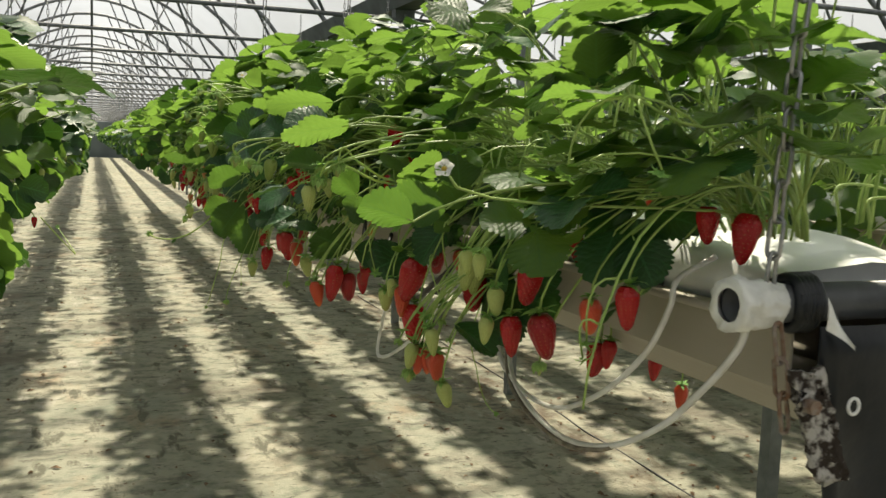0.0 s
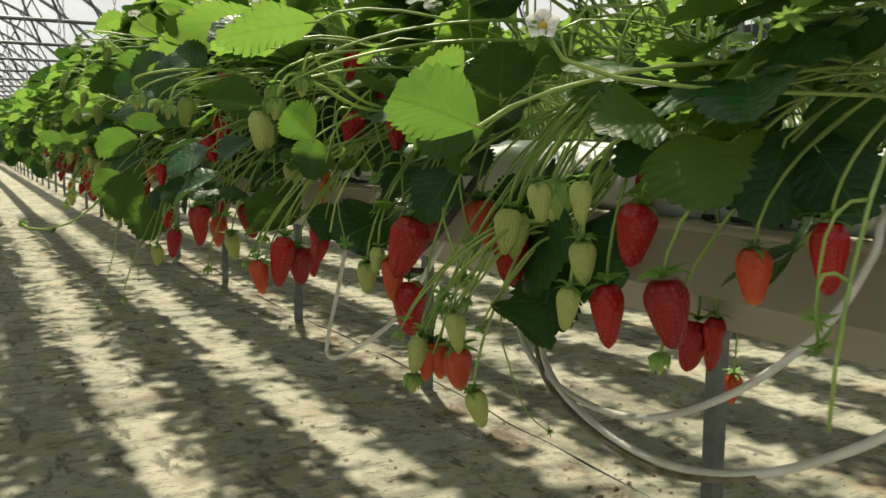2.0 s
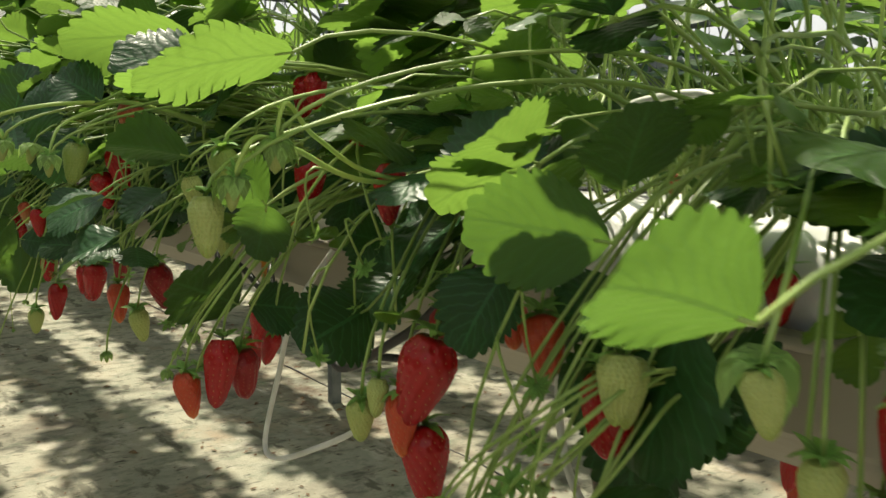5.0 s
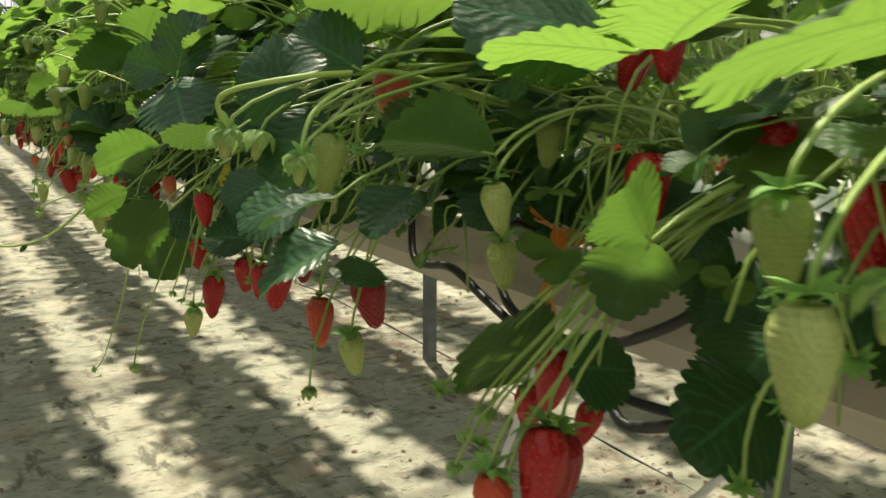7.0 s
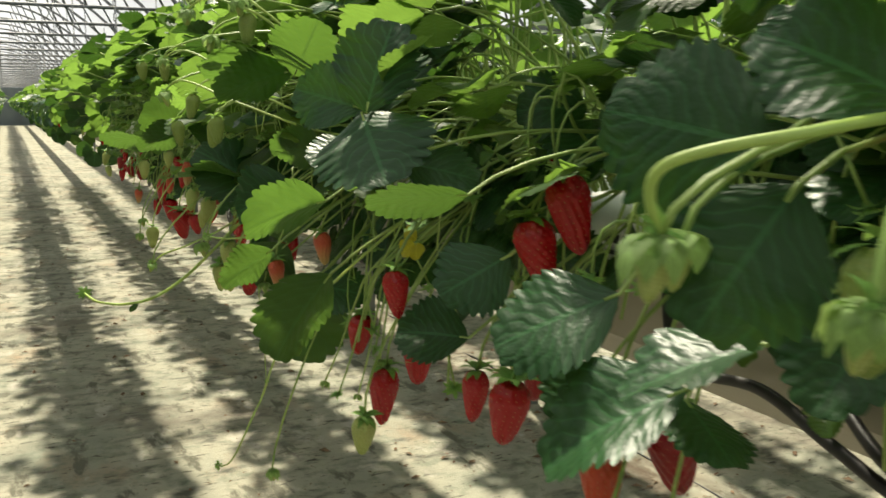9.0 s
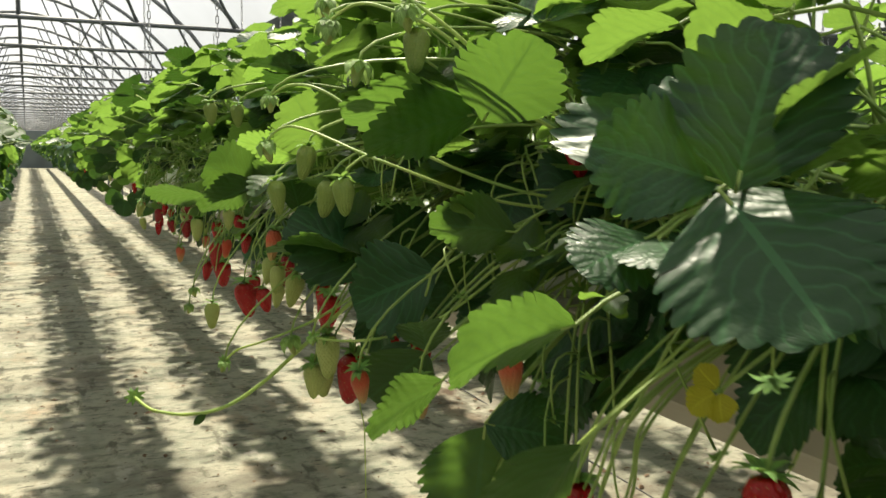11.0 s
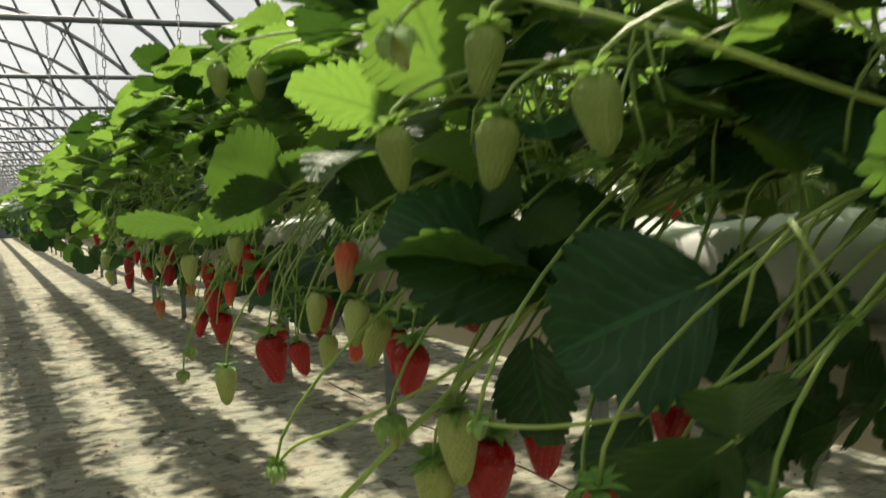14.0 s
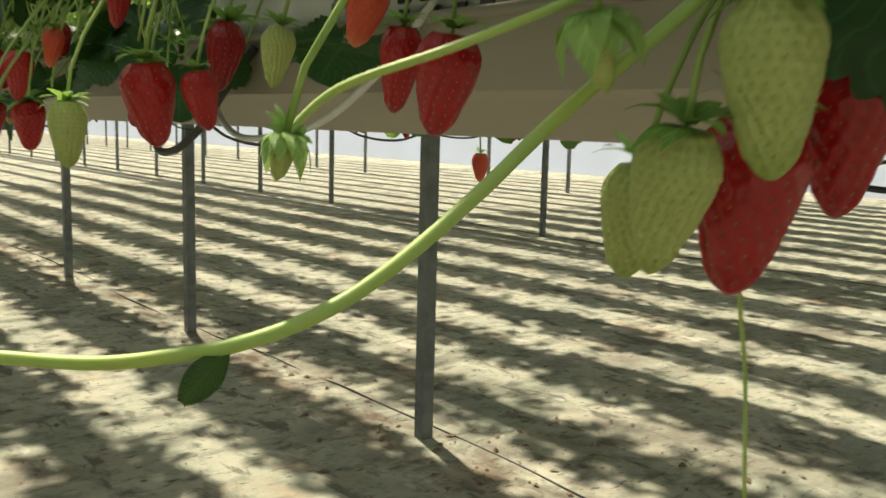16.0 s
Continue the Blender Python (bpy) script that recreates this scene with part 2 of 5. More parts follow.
def matting():
    """Woven ground cover: pale grey-green mat with dust, ochre soil stains, green algae and dark damp specks. Dark
    green-grey stains also make up for missing leaf shadow.
    """
    m = bpy.data.materials.new("woven_ground_mat")
    m.use_nodes = True
    n, l = m.node_tree.nodes, m.node_tree.links
    b = n["Principled BSDF"]
    b.inputs["Roughness"].default_value = 0.9
    b.inputs["Specular IOR Level"].default_value = 0.2
    co = n.new("ShaderNodeTexCoord")

    def nz(scale, detail, lo, hi, stretch=(1, 1, 1)):
        mp, t, r = n.new("ShaderNodeMapping"), n.new("ShaderNodeTexNoise"), n.new("ShaderNodeMapRange")
        mp.inputs["Scale"].default_value = stretch
        t.inputs["Scale"].default_value, t.inputs["Detail"].default_value, t.inputs["Roughness"].default_value = scale, detail, 0.62
        r.inputs[1].default_value, r.inputs[2].default_value = lo, hi
        l.new(co.outputs["Object"], mp.inputs[0]), l.new(mp.outputs[0], t.inputs[0]), l.new(t.outputs[0], r.inputs[0])
        return r.outputs[0]

    def blend(fac, a, c):
        k = n.new("ShaderNodeMix")
        k.data_type = "RGBA"
        l.new(fac, k.inputs[0])
        if isinstance(a, tuple):
            k.inputs[6].default_value = (*a, 1)
        else:
            l.new(a, k.inputs[6])
        k.inputs[7].default_value = (*c, 1)
        return k.outputs[2]

    c = blend(nz(1.3, 6, 0.35, 0.68), (0.435, 0.405, 0.315), (0.275, 0.285, 0.225))
    c = blend(nz(2.2, 8, 0.55, 0.76, (1, 0.45, 1)), c, (0.34, 0.235, 0.15))
    c = blend(nz(9.0, 6, 0.50, 0.72), c, (0.165, 0.19, 0.14))
    c = blend(nz(0.9, 9, 0.54, 0.66), c, (0.20, 0.18, 0.14))
    c = blend(nz(3.6, 10, 0.58, 0.66, (1.3, 0.6, 1)), c, (0.46, 0.43, 0.36))
    c = blend(nz(20.0, 8, 0.58, 0.67, (0.5, 1.4, 1)), c, (0.085, 0.078, 0.06))
    c = blend(nz(5.0, 8, 0.54, 0.68, (0.7, 1.2, 1)), c, (0.115, 0.115, 0.092))
    c = blend(nz(70.0, 4, 0.58, 1.0), c, (0.22, 0.205, 0.165))
    c = blend(nz(7.0, 9, 0.57, 0.63, (1.0, 0.35, 1)), c, (0.15, 0.145, 0.11))
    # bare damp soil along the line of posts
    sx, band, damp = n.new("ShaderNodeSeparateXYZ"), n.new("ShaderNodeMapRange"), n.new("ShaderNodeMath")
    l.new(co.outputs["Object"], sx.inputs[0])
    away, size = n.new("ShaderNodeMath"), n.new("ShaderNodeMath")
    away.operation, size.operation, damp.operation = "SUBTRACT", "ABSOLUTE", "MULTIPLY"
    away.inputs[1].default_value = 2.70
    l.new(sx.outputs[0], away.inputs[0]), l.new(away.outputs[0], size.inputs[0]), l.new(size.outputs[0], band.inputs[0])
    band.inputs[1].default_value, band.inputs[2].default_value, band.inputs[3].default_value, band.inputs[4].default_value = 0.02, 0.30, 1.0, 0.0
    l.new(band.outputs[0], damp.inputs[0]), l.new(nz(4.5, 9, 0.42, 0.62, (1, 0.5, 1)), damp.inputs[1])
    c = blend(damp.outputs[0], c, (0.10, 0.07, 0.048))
    l.new(c, b.inputs["Base Color"])
    wv = n.new("ShaderNodeTexWave")
    wv.inputs["Scale"].default_value, wv.inputs["Distortion"].default_value = 110, 1.5
    l.new(co.outputs["Object"], wv.inputs[0])
    bp, ad = n.new("ShaderNodeBump"), n.new("ShaderNodeMath")
    ad.operation = "MULTIPLY_ADD"
    ad.inputs[1].default_value = 0.15
    l.new(wv.outputs["Fac"], ad.inputs[0])
    l.new(nz(18.0, 8, 0.2, 0.8), ad.inputs[2])
    bp.inputs["Strength"].default_value, bp.inputs["Distance"].default_value = 0.7, 0.012
    l.new(ad.outputs[0], bp.inputs["Height"]), l.new(bp.outputs[0], b.inputs["Normal"])
    return m


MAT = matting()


# ---------------------------------------------------------------- mesh helpers
class Shape:
    """Collects vertices and faces for one mesh."""

    def __init__(self):
        self.v, self.f = [], []

    def tube(self, pts, r0, r1=None, n=6, caps=True):
        r1 = r0 if r1 is None else r1
        pts = [Vector(p) for p in pts]
        base, side = len(self.v), None
        for i, p in enumerate(pts):
            way = (pts[min(i + 1, len(pts) - 1)] - pts[max(i - 1, 0)]).normalized()
            if side is None:
                side = way.cross(Vector((0, 0, 1)) if abs(way.z) < 0.9 else Vector((1, 0, 0))).normalized()
            side = (side - way * side.dot(way)).normalized()
            up, r = way.cross(side), r0 + (r1 - r0) * i / max(1, len(pts) - 1)
            for k in range(n):
                a = 2 * math.pi * k / n
                self.v.append(p + (side * math.cos(a) + up * math.sin(a)) * r)
        for i in range(len(pts) - 1):
            for k in range(n):
                a, b = base + i * n + k, base + i * n + (k + 1) % n
                self.f.append((a, b, b + n, a + n))
        if caps:
            self.f.append(tuple(base + k for k in reversed(range(n))))
            self.f.append(tuple(base + (len(pts) - 1) * n + k for k in range(n)))
        return self

    def box(self, lo, hi, bevel=0.0):
        b = len(self.v)
        (x0, y0, z0), (x1, y1, z1) = lo, hi
        self.v += [Vector(p) for p in ((x0, y0, z0), (x1, y0, z0), (x1, y1, z0), (x0, y1, z0), (x0, y0, z1), (x1, y0, z1), (x1, y1, z1), (x0, y1, z1))]
        self.f += [tuple(b + k for k in q) for q in ((3, 2, 1, 0), (4, 5, 6, 7), (0, 1, 5, 4), (1, 2, 6, 5), (2, 3, 7, 6), (3, 0, 4, 7))]
        return self

    def strip(self, profile, y0, y1, steps=1, wobble=0.0):
        """A closed or open profile of (x, z), drawn along y."""
        b, n = len(self.v), len(profile)
        for s in range(steps + 1):
            y = y0 + (y1 - y0) * s / steps
            for x, z in profile:
                w = Vector((noise.noise((x * 9, y * 3, 1)), 0, noise.noise((x * 9, y * 3, 7)))) * wobble
                self.v.append(Vector((x, y, z)) + w)
        for s in range(steps):
            for k in range(n):
                a, c = b + s * n + k, b + s * n + (k + 1) % n
                self.f.append((a, c, c + n, a + n))
        self.f.append(tuple(b + k for k in range(n)))
        self.f.append(tuple(b + steps * n + k for k in reversed(range(n))))
        return self

    def add(self, other, m):
        b = len(self.v)
        self.v += [m @ p for p in other.v]
        self.f += [tuple(b + k for k in q) for q in other.f]
        return self

    def mesh(self, name, *mats, smooth=True):
        me = bpy.data.meshes.new(name)
        me.from_pydata([tuple(p) for p in self.v], [], self.f)
        for m in mats:
            me.materials.append(m)
        if smooth:
            me.polygons.foreach_set("use_smooth", [True] * len(me.polygons))
        me.update()
        return me


def put(name, me, parent=None, m=None, label=""):
    """Links a mesh as one object; m is its place in the world, or in its parent where it has one."""
    ob = new(name, me)
    if parent is not None:
        ob.parent = parent
    if m is not None:
        ob.matrix_basis = m
    if label:
        ob["label"] = label
    return ob


def thing(name, at, label, category, group=""):
    ob = new(name)
    ob.empty_display_size = 0.05
    ob.matrix_basis = Matrix.Translation(at)
    return tagged(ob, label, category, group)


def bend(a, b, sag, n=8):
    """A curved line from a to b, bowed by the vector sag."""
    a, b, sag = Vector(a), Vector(b), Vector(sag)
    return [a.lerp(b, t) + sag * (4 * t * (1 - t)) for t in (k / n for k in range(n + 1))]


# ---------------------------------------------------------------- the greenhouse
ROW_GAP, GUTTER_X = 0.91, 0.72
Y_START, Y_END = 0.86, 76.0
SPANS = (-7.7, -2.51, 2.69, 8.6, 14.5, 20.4)
FRAME_Y = [3.2 + 2.5 * k for k in range(-3, 29)]
TIE_Z, EAVE_Z = 2.76, 2.84


def arch(x0, x1, u):
    """Height of the roof at the share u of a span."""
    return EAVE_Z + 0.06 + 1.55 * math.sin(math.pi * u) ** 0.8


ground = Shape()
ground.v = [Vector((x, y, 0)) for y in (-400, 500) for x in (-400, 450)]
ground.f = [(0, 1, 3, 2)]
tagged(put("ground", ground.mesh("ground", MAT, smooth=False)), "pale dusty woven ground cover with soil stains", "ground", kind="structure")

for s in range(len(SPANS) - 1):
    x0, x1 = SPANS[s], SPANS[s + 1]
    roof = Shape()
    n = 14
    ys = [-6.0 + 2.0 * k for k in range(42)]
    for y in ys:
        for k in range(n + 1):
            u = k / n
            roof.v.append(Vector((x0 + (x1 - x0) * u, y, arch(x0, x1, u) + 0.03 + 0.012 * math.sin(y * 2.5))))
    for j in range(len(ys) - 1):
        for k in range(n):
            a = j * (n + 1) + k
            roof.f.append((a, a + 1, a + n + 2, a + n + 1))
    ob = tagged(put("ceiling", roof.mesh("roof_film", FILM)), "milky white plastic film stretched over the roof arches", "roof", kind="structure")
    ob.visible_shadow = False

for y, name in ((-6.0, "wall_south"), (Y_END, "wall_north")):
    w = Shape()
    for s in range(len(SPANS) - 1):
        x0, x1 = SPANS[s], SPANS[s + 1]
        n, b = 12, len(w.v)
        for k in range(n + 1):
            u = k / n
            x = x0 + (x1 - x0) * u
            w.v += [Vector((x, y, 0)), Vector((x, y, arch(x0, x1, u))), Vector((x, y + 0.02, 0)), Vector((x, y + 0.02, arch(x0, x1, u)))]
        for k in range(n):
            a = b + 4 * k
            w.f += [(a, a + 4, a + 5, a + 1), (a + 6, a + 2, a + 3, a + 7)]
    ob = tagged(put(name, w.mesh(name, END_FILM if y > 0 else FILM, smooth=False)), "pale plastic film end wall", "wall", kind="structure")
    ob.visible_shadow = False
for x, name in ((SPANS[0], "wall_west"), (SPANS[-1], "wall_east")):
    w = Shape().box((x - 0.01, -6, 0), (x + 0.01, Y_END, EAVE_Z + 0.06))
    ob = tagged(put(name, w.mesh(name, SIDE_FILM, smooth=False)), "pale plastic film side wall", "wall", kind="structure")
    ob.visible_shadow = False

# Panel added for the dark far-wall band, sized from the camera's view.
end_band = Shape().box((SPANS[0] + 0.1, Y_END - 0.12, 0), (SPANS[-1] - 0.1, Y_END - 0.06, 2.75))
tagged(put("wall_skirt", end_band.mesh("wall_skirt", WALL, smooth=False)), "dark grey-green band across the lower end wall", "wall", kind="structure")

# eave channels between the spans
for x in SPANS[1:-1]:
    prof = [(x - 0.17, EAVE_Z + 0.16), (x - 0.10, EAVE_Z), (x + 0.10, EAVE_Z), (x + 0.17, EAVE_Z + 0.16), (x + 0.165, EAVE_Z + 0.165), (x + 0.095, EAVE_Z + 0.006), (x - 0.095, EAVE_Z + 0.006), (x - 0.165, EAVE_Z + 0.165)]
    tagged(put("eave_channel", Shape().strip(prof, -6, Y_END).mesh("eave_channel", EAVE, smooth=False)), "dark weathered steel eave channel along the post tops", "eave channel", "eave channels", "structure")

# posts: open lipped profile with a base plate and a head bracket
post_shape = Shape()
w, t = 0.030, 0.004
post_shape.strip([(-w, -w), (w, -w), (w, w), (w - 0.02, w), (w - 0.02, w - t), (w - t, w - t), (w - t, -w + t), (-w + t, -w + t), (-w + t, w - t), (-w + 0.02, w - t), (-w + 0.02, w), (-w, w)], 0, 2.74)
for k, p in enumerate(post_shape.v):
    post_shape.v[k] = Vector((p.x, p.z, p.y))
POST = post_shape.mesh("post", STEEL, smooth=False)
HEAD = Shape().box((-0.09, -0.06, 2.735), (0.09, 0.06, 2.845)).mesh("bracket", EAVE, smooth=False)
BOLT = Shape().tube([(0, -0.075, 2.79), (0, -0.058, 2.79)], 0.014, n=6).mesh("bolt", STEEL, smooth=False)
first = None
for x in SPANS[1:-1]:
    for y in FRAME_Y:
        if first is None:
            first = thing("post", (x, y, 0), "grey galvanised steel post standing on the ground mat", "post", "greenhouse posts")
            put("shaft", POST, first)
            put("bracket", HEAD, first, label="dark bolted head bracket")
            put("bolt", BOLT, first)
        else:
            copy_thing(first, Matrix.Translation((x, y, 0)))

def truss_parts(x0, x1):
    """One roof frame across a span: tie bar, arch tube and web bars."""
    wide = x1 - x0
    tie = Shape().tube([(x0 + 0.1, 0, TIE_Z), (x1 - 0.1, 0, TIE_Z)], 0.021, n=8)
    bow = Shape().tube([(x0 + wide * k / 16, 0, arch(x0, x1, k / 16) - 0.02) for k in range(17)], 0.03, n=8)
    webs = []
    for a, b in ((0.14, 0.27), (0.31, 0.43), (0.5, 0.5), (0.69, 0.57), (0.86, 0.73)):
        webs.append(Shape().tube([(x0 + wide * a, 0, TIE_Z + 0.015), (x0 + wide * b, 0, arch(x0, x1, b) - 0.03)], 0.015, n=6))
    return tie, bow, webs


for s in range(len(SPANS) - 1):
    tie, bow, webs = truss_parts(SPANS[s], SPANS[s + 1])
    tm, bmesh_, wm = tie.mesh("tie_bar", TUBE_STEEL), bow.mesh("arch_tube", TUBE_STEEL), [w.mesh("web_bar", TUBE_STEEL) for w in webs]
    for y in FRAME_Y:
        tr = thing("roof_frame", (0, y, 0), "dull grey tubular steel roof frame with slanting web bars", "roof frame", "roof frames")
        put("tie_bar", tm, tr), put("arch_tube", bmesh_, tr)
        for w in wm:
            put("web_bar", w, tr)
    for u in (0.25, 0.5, 0.75):
        x = SPANS[s] + (SPANS[s + 1] - SPANS[s]) * u
        z = arch(0, 1, u) + 0.005
        tagged(put("purlin", Shape().tube([(x, -6, z), (x, Y_END, z)], 0.016, n=6).mesh("purlin", TUBE_STEEL)), "thin grey steel purlin under the roof film", "purlin", "purlins", "structure")


# ---------------------------------------------------------------- hanging rows
def gutter_meshes(y0, y1):
    h = 0.12
    z0, z1, zr = 1.416, 1.50, 1.447
    half = [(h, z1), (h - 0.012, z1 + 0.004), (h - 0.012, z1), (h - 0.003, z1 - 0.004), (h - 0.003, zr + 0.001), (h - 0.009, zr - 0.004), (h - 0.034, z0 + 0.003)]
    rim = [(h, zr), (h - 0.006, zr - 0.005), (h - 0.032, z0)]
    prof = rim[::-1] + half + [(-x, z) for x, z in reversed(half)] + [(-x, z) for x, z in rim]
    return Shape().strip(prof, y0, y1, 1).mesh("gutter", GUTTER, smooth=False)


def bag_mesh(length, seed):
    """A plump film sleeve full of growing medium, wrinkled, with flat sealed ends."""
    sh, n, m = Shape(), 22, 16
    for i in range(n + 1):
        u = i / n
        end = min(1.0, 5 * min(u, 1 - u) + 0.25) ** 0.5
        for k in range(m):
            a = 2 * math.pi * k / m
            x = 0.108 * math.copysign(abs(math.cos(a)) ** 0.6, math.cos(a))
            z = 0.040 * math.copysign(abs(math.sin(a)) ** 0.6, math.sin(a)) * end
            w = 0.007 * noise.noise((x * 22 + seed, u * length * 14, z * 30)) if k % (m // 2) else 0
            sh.v.append(Vector((x * (1 + w), (u - 0.5) * length, 0.045 + z + (w if z > 0 else 0))))
    for i in range(n):
        for k in range(m):
            a, b = i * m + k, i * m + (k + 1) % m
            sh.f.append((a, b, b + m, a + m))
    sh.f += [tuple(range(m)), tuple(n * m + k for k in reversed(range(m)))]
    return sh.mesh("bag", BAG)


def chain_mesh(length, mat, link=0.033, wire=0.0019):
    one = Shape()
    pts = []
    for k in range(13):
        a = 2 * math.pi * k / 12
        pts.append((0.0058 * math.cos(a), 0, 0.0058 * math.sin(a) + (link / 2 - 0.0058) * (1 if math.sin(a) > 0 else -1)))
    one.tube(pts, wire, n=5, caps=False)
    sh, z, k = Shape(), 0.0, 0
    while z < length:
        sh.add(one, Matrix.Translation((0, 0, z)) @ Matrix.Rotation(radians(90 * (k % 2) + 20), 4, "Z"))
        z, k = z + link - 2.6 * wire, k + 1
    return sh.mesh("chain", mat)


CHAIN_UP = chain_mesh(TIE_Z - 1.53, CHAIN)
BAGS = [bag_mesh(0.98, k) for k in range(3)]
print_bar = Shape()
for k, (a, b) in enumerate(((0, 0.022), (0.028, 0.05), (0.056, 0.088), (0.094, 0.112))):
    print_bar.box((-0.0012, a, 0.0), (0.0012, b, 0.008)).box((-0.0012, a, -0.010), (0.0012, a + 0.8 * (b - a), -0.006)).box((-0.0012, a, -0.019), (0.0012, a + 0.6 * (b - a), -0.015))
PRINTS = print_bar.mesh("print", PRINT, smooth=False)
ROWS_AT = [GUTTER_X + ROW_GAP * k - (0.08 if k < 0 else 0) for k in range(-2, 20)]
for r, x in enumerate(ROWS_AT):
    main = abs(x - GUTTER_X) < 0.01
    y0 = Y_START if main else Y_START + 0.15 * math.sin(r * 2.1)
    g = tagged(put("gutter", gutter_meshes(y0, Y_END - 1.5), m=Matrix.Translation((x, 0, 0))), "beige painted steel gutter hung on chains above the mat", "gutter", "hanging gutters")
    for s in (-1, 1):
        put("lip", Shape().tube([(s * 0.121, y0 + 0.002, 1.499), (s * 0.121, Y_END - 1.502, 1.499)], 0.0042, n=8).mesh("lip", GUTTER), g, label="rolled steel lip")
    near = -1 <= (x - GUTTER_X) / ROW_GAP + 0.01 <= 3
    y = y0 + (0.53 if main else 0.47)
    k = 0
    while y < (16 if near else 4):
        bag = tagged(put("grow_bag", BAGS[(k + r) % 3], m=pose(x, y, 1.478)), "white plastic grow bag lying in the gutter", "grow bag", "grow bags")
        if near and y < 6:
            put("print", PRINTS, bag, pose(-0.108, -0.34, 0.045, 0, 12, 0), "black printed marks")
            put("print", PRINTS, bag, pose(0.02, 0.05, 0.088, 0, 90, 0), "black printed marks")
        y, k = y + 1.0, k + 1
    for j, fy in enumerate(FRAME_Y):
        if fy < y0 or fy > 26 or (not near and fy > 14):
            continue
        for dx in (-0.135, 0.135):
            tagged(put("chain", CHAIN_UP, m=pose(x + dx, fy, 1.50, 0, 0, 37 * j)), "thin zinc chain hanging from the roof frame", "chain", "hanging chains")

# the near end of the row: wrapped cross pipe, end sheet, chains and bracket
px, py, pz = 0.543, 0.862, 1.520
pipe = thing("cross_pipe", (px, py, pz), "dark grey pipe under the bag end with a white wrapped mouth", "pipe")
tube = Shape()
rings = [(0.0, 0.0125), (0.0, 0.0160), (0.42, 0.0160)]
n = 20
for xx, rr in rings:
    for k in range(n):
        a = 2 * math.pi * k / n
        tube.v.append(Vector((xx, rr * math.cos(a), rr * math.sin(a))))
inner = [(0.10, 0.0125)]
for xx, rr in inner:
    for k in range(n):
        a = 2 * math.pi * k / n
        tube.v.append(Vector((xx, rr * math.cos(a), rr * math.sin(a))))
for i, j in ((0, 1), (1, 2), (3, 0)):
    for k in range(n):
        tube.f.append((i * n + k, i * n + (k + 1) % n, j * n + (k + 1) % n, j * n + k))
put("pipe_body", tube.mesh("pipe_body", PIPE), pipe)
wrap = Shape()
WN, WR = 40, 12
for i in range(WR):
    xx = -0.006 + 0.0042 * i
    for k in range(WN):
        a = 2 * math.pi * k / WN
        fold = noise.noise((xx * 90 + 1.5 * math.sin(a), math.cos(a) * 3.0, math.sin(a) * 3.0)) + 0.5 * noise.noise((xx * 220, math.cos(a) * 7, math.sin(a) * 7))
        rr = 0.0190 + 0.0042 * fold + (0.0022 if i < 4 else 0.0) 
        rr = max(0.0166, rr - 0.0008 * max(0, i - 8))
        wrap.v.append(Vector((xx + 0.003 * noise.noise((math.cos(a) * 2, math.sin(a) * 2, i * 0.4)), rr * math.cos(a), rr * math.sin(a))))
for i in range(WR - 1):
    for k in range(WN):
        wrap.f.append((i * WN + k, i * WN + (k + 1) % WN, (i + 1) * WN + (k + 1) % WN, (i + 1) * WN + k))
for k in range(WN):
    a = 2 * math.pi * k / WN
    rr = 0.0134 + 0.0010 * noise.noise((math.cos(a) * 2, math.sin(a) * 2, 9))
    wrap.v.append(Vector((-0.005, rr * math.cos(a), rr * math.sin(a))))
for k in range(WN):
    wrap.f.append((WR * WN + k, WR * WN + (k + 1) % WN, (k + 1) % WN, k))
put("wrapping", wrap.mesh("wrapping", WRAP), pipe, label="crumpled white tape wrapping")
for k in range(5):
    twist = Shape()
    twist.tube(bend((0.048 + 0.005 * k, -0.020, -0.010), (0.052 + 0.004 * k, 0.020, 0.012), (0, -0.010, 0.018), 8), 0.0048, n=6)
    twist.tube(bend((0.05 + 0.004 * k, -0.020, 0.010), (0.05 + 0.004 * k, 0.018, -0.010), (0, -0.010, -0.018), 8), 0.0045, n=6)
    put("tie_band", twist.mesh("tie_band", BLACK), pipe, label="black rubber band knotted round the pipe")
tail_tape = Shape()
for i in range(7):
    for k in range(4):
        u, v = i / 6, k / 3
        tail_tape.v.append(Vector((0.054 + 0.036 * u - 0.004 * v, -0.041 - 0.004 * math.sin(4 * u + 2 * v), -0.014 - 0.020 * u + 0.026 * v * (1 - 0.8 * u))))
for i in range(6):
    for k in range(3):
        a = i * 4 + k
        tail_tape.f.append((a, a + 1, a + 5, a + 4))
put("tape_tail", tail_tape.mesh("tape_tail", WRAP), pipe, label="loose flap of white tape")

sheet = Shape()
nx, nz = 14, 14
for i in range(nx + 1):
    for k in range(nz + 1):
        u, v = i / nx, k / nz
        z = 1.505 - 0.34 * v
        sheet.v.append(Vector((0.607 + 0.26 * u + 0.03 * v * (1 - u), 0.835 - 0.012 * v + 0.012 * noise.noise((u * 3, v * 2.5, 4)), z)))
for i in range(nx):
    for k in range(nz):
        a = i * (nz + 1) + k
        sheet.f.append((a, a + 1, a + nz + 2, a + nz + 1))
cover = tagged(put("end_sheet", sheet.mesh("end_sheet", BLACK)), "black plastic sheet hanging over the gutter end", "plastic sheet")
sol = cover.modifiers.new("thick", "SOLIDIFY")
sol.thickness = 0.003
plate = Shape()
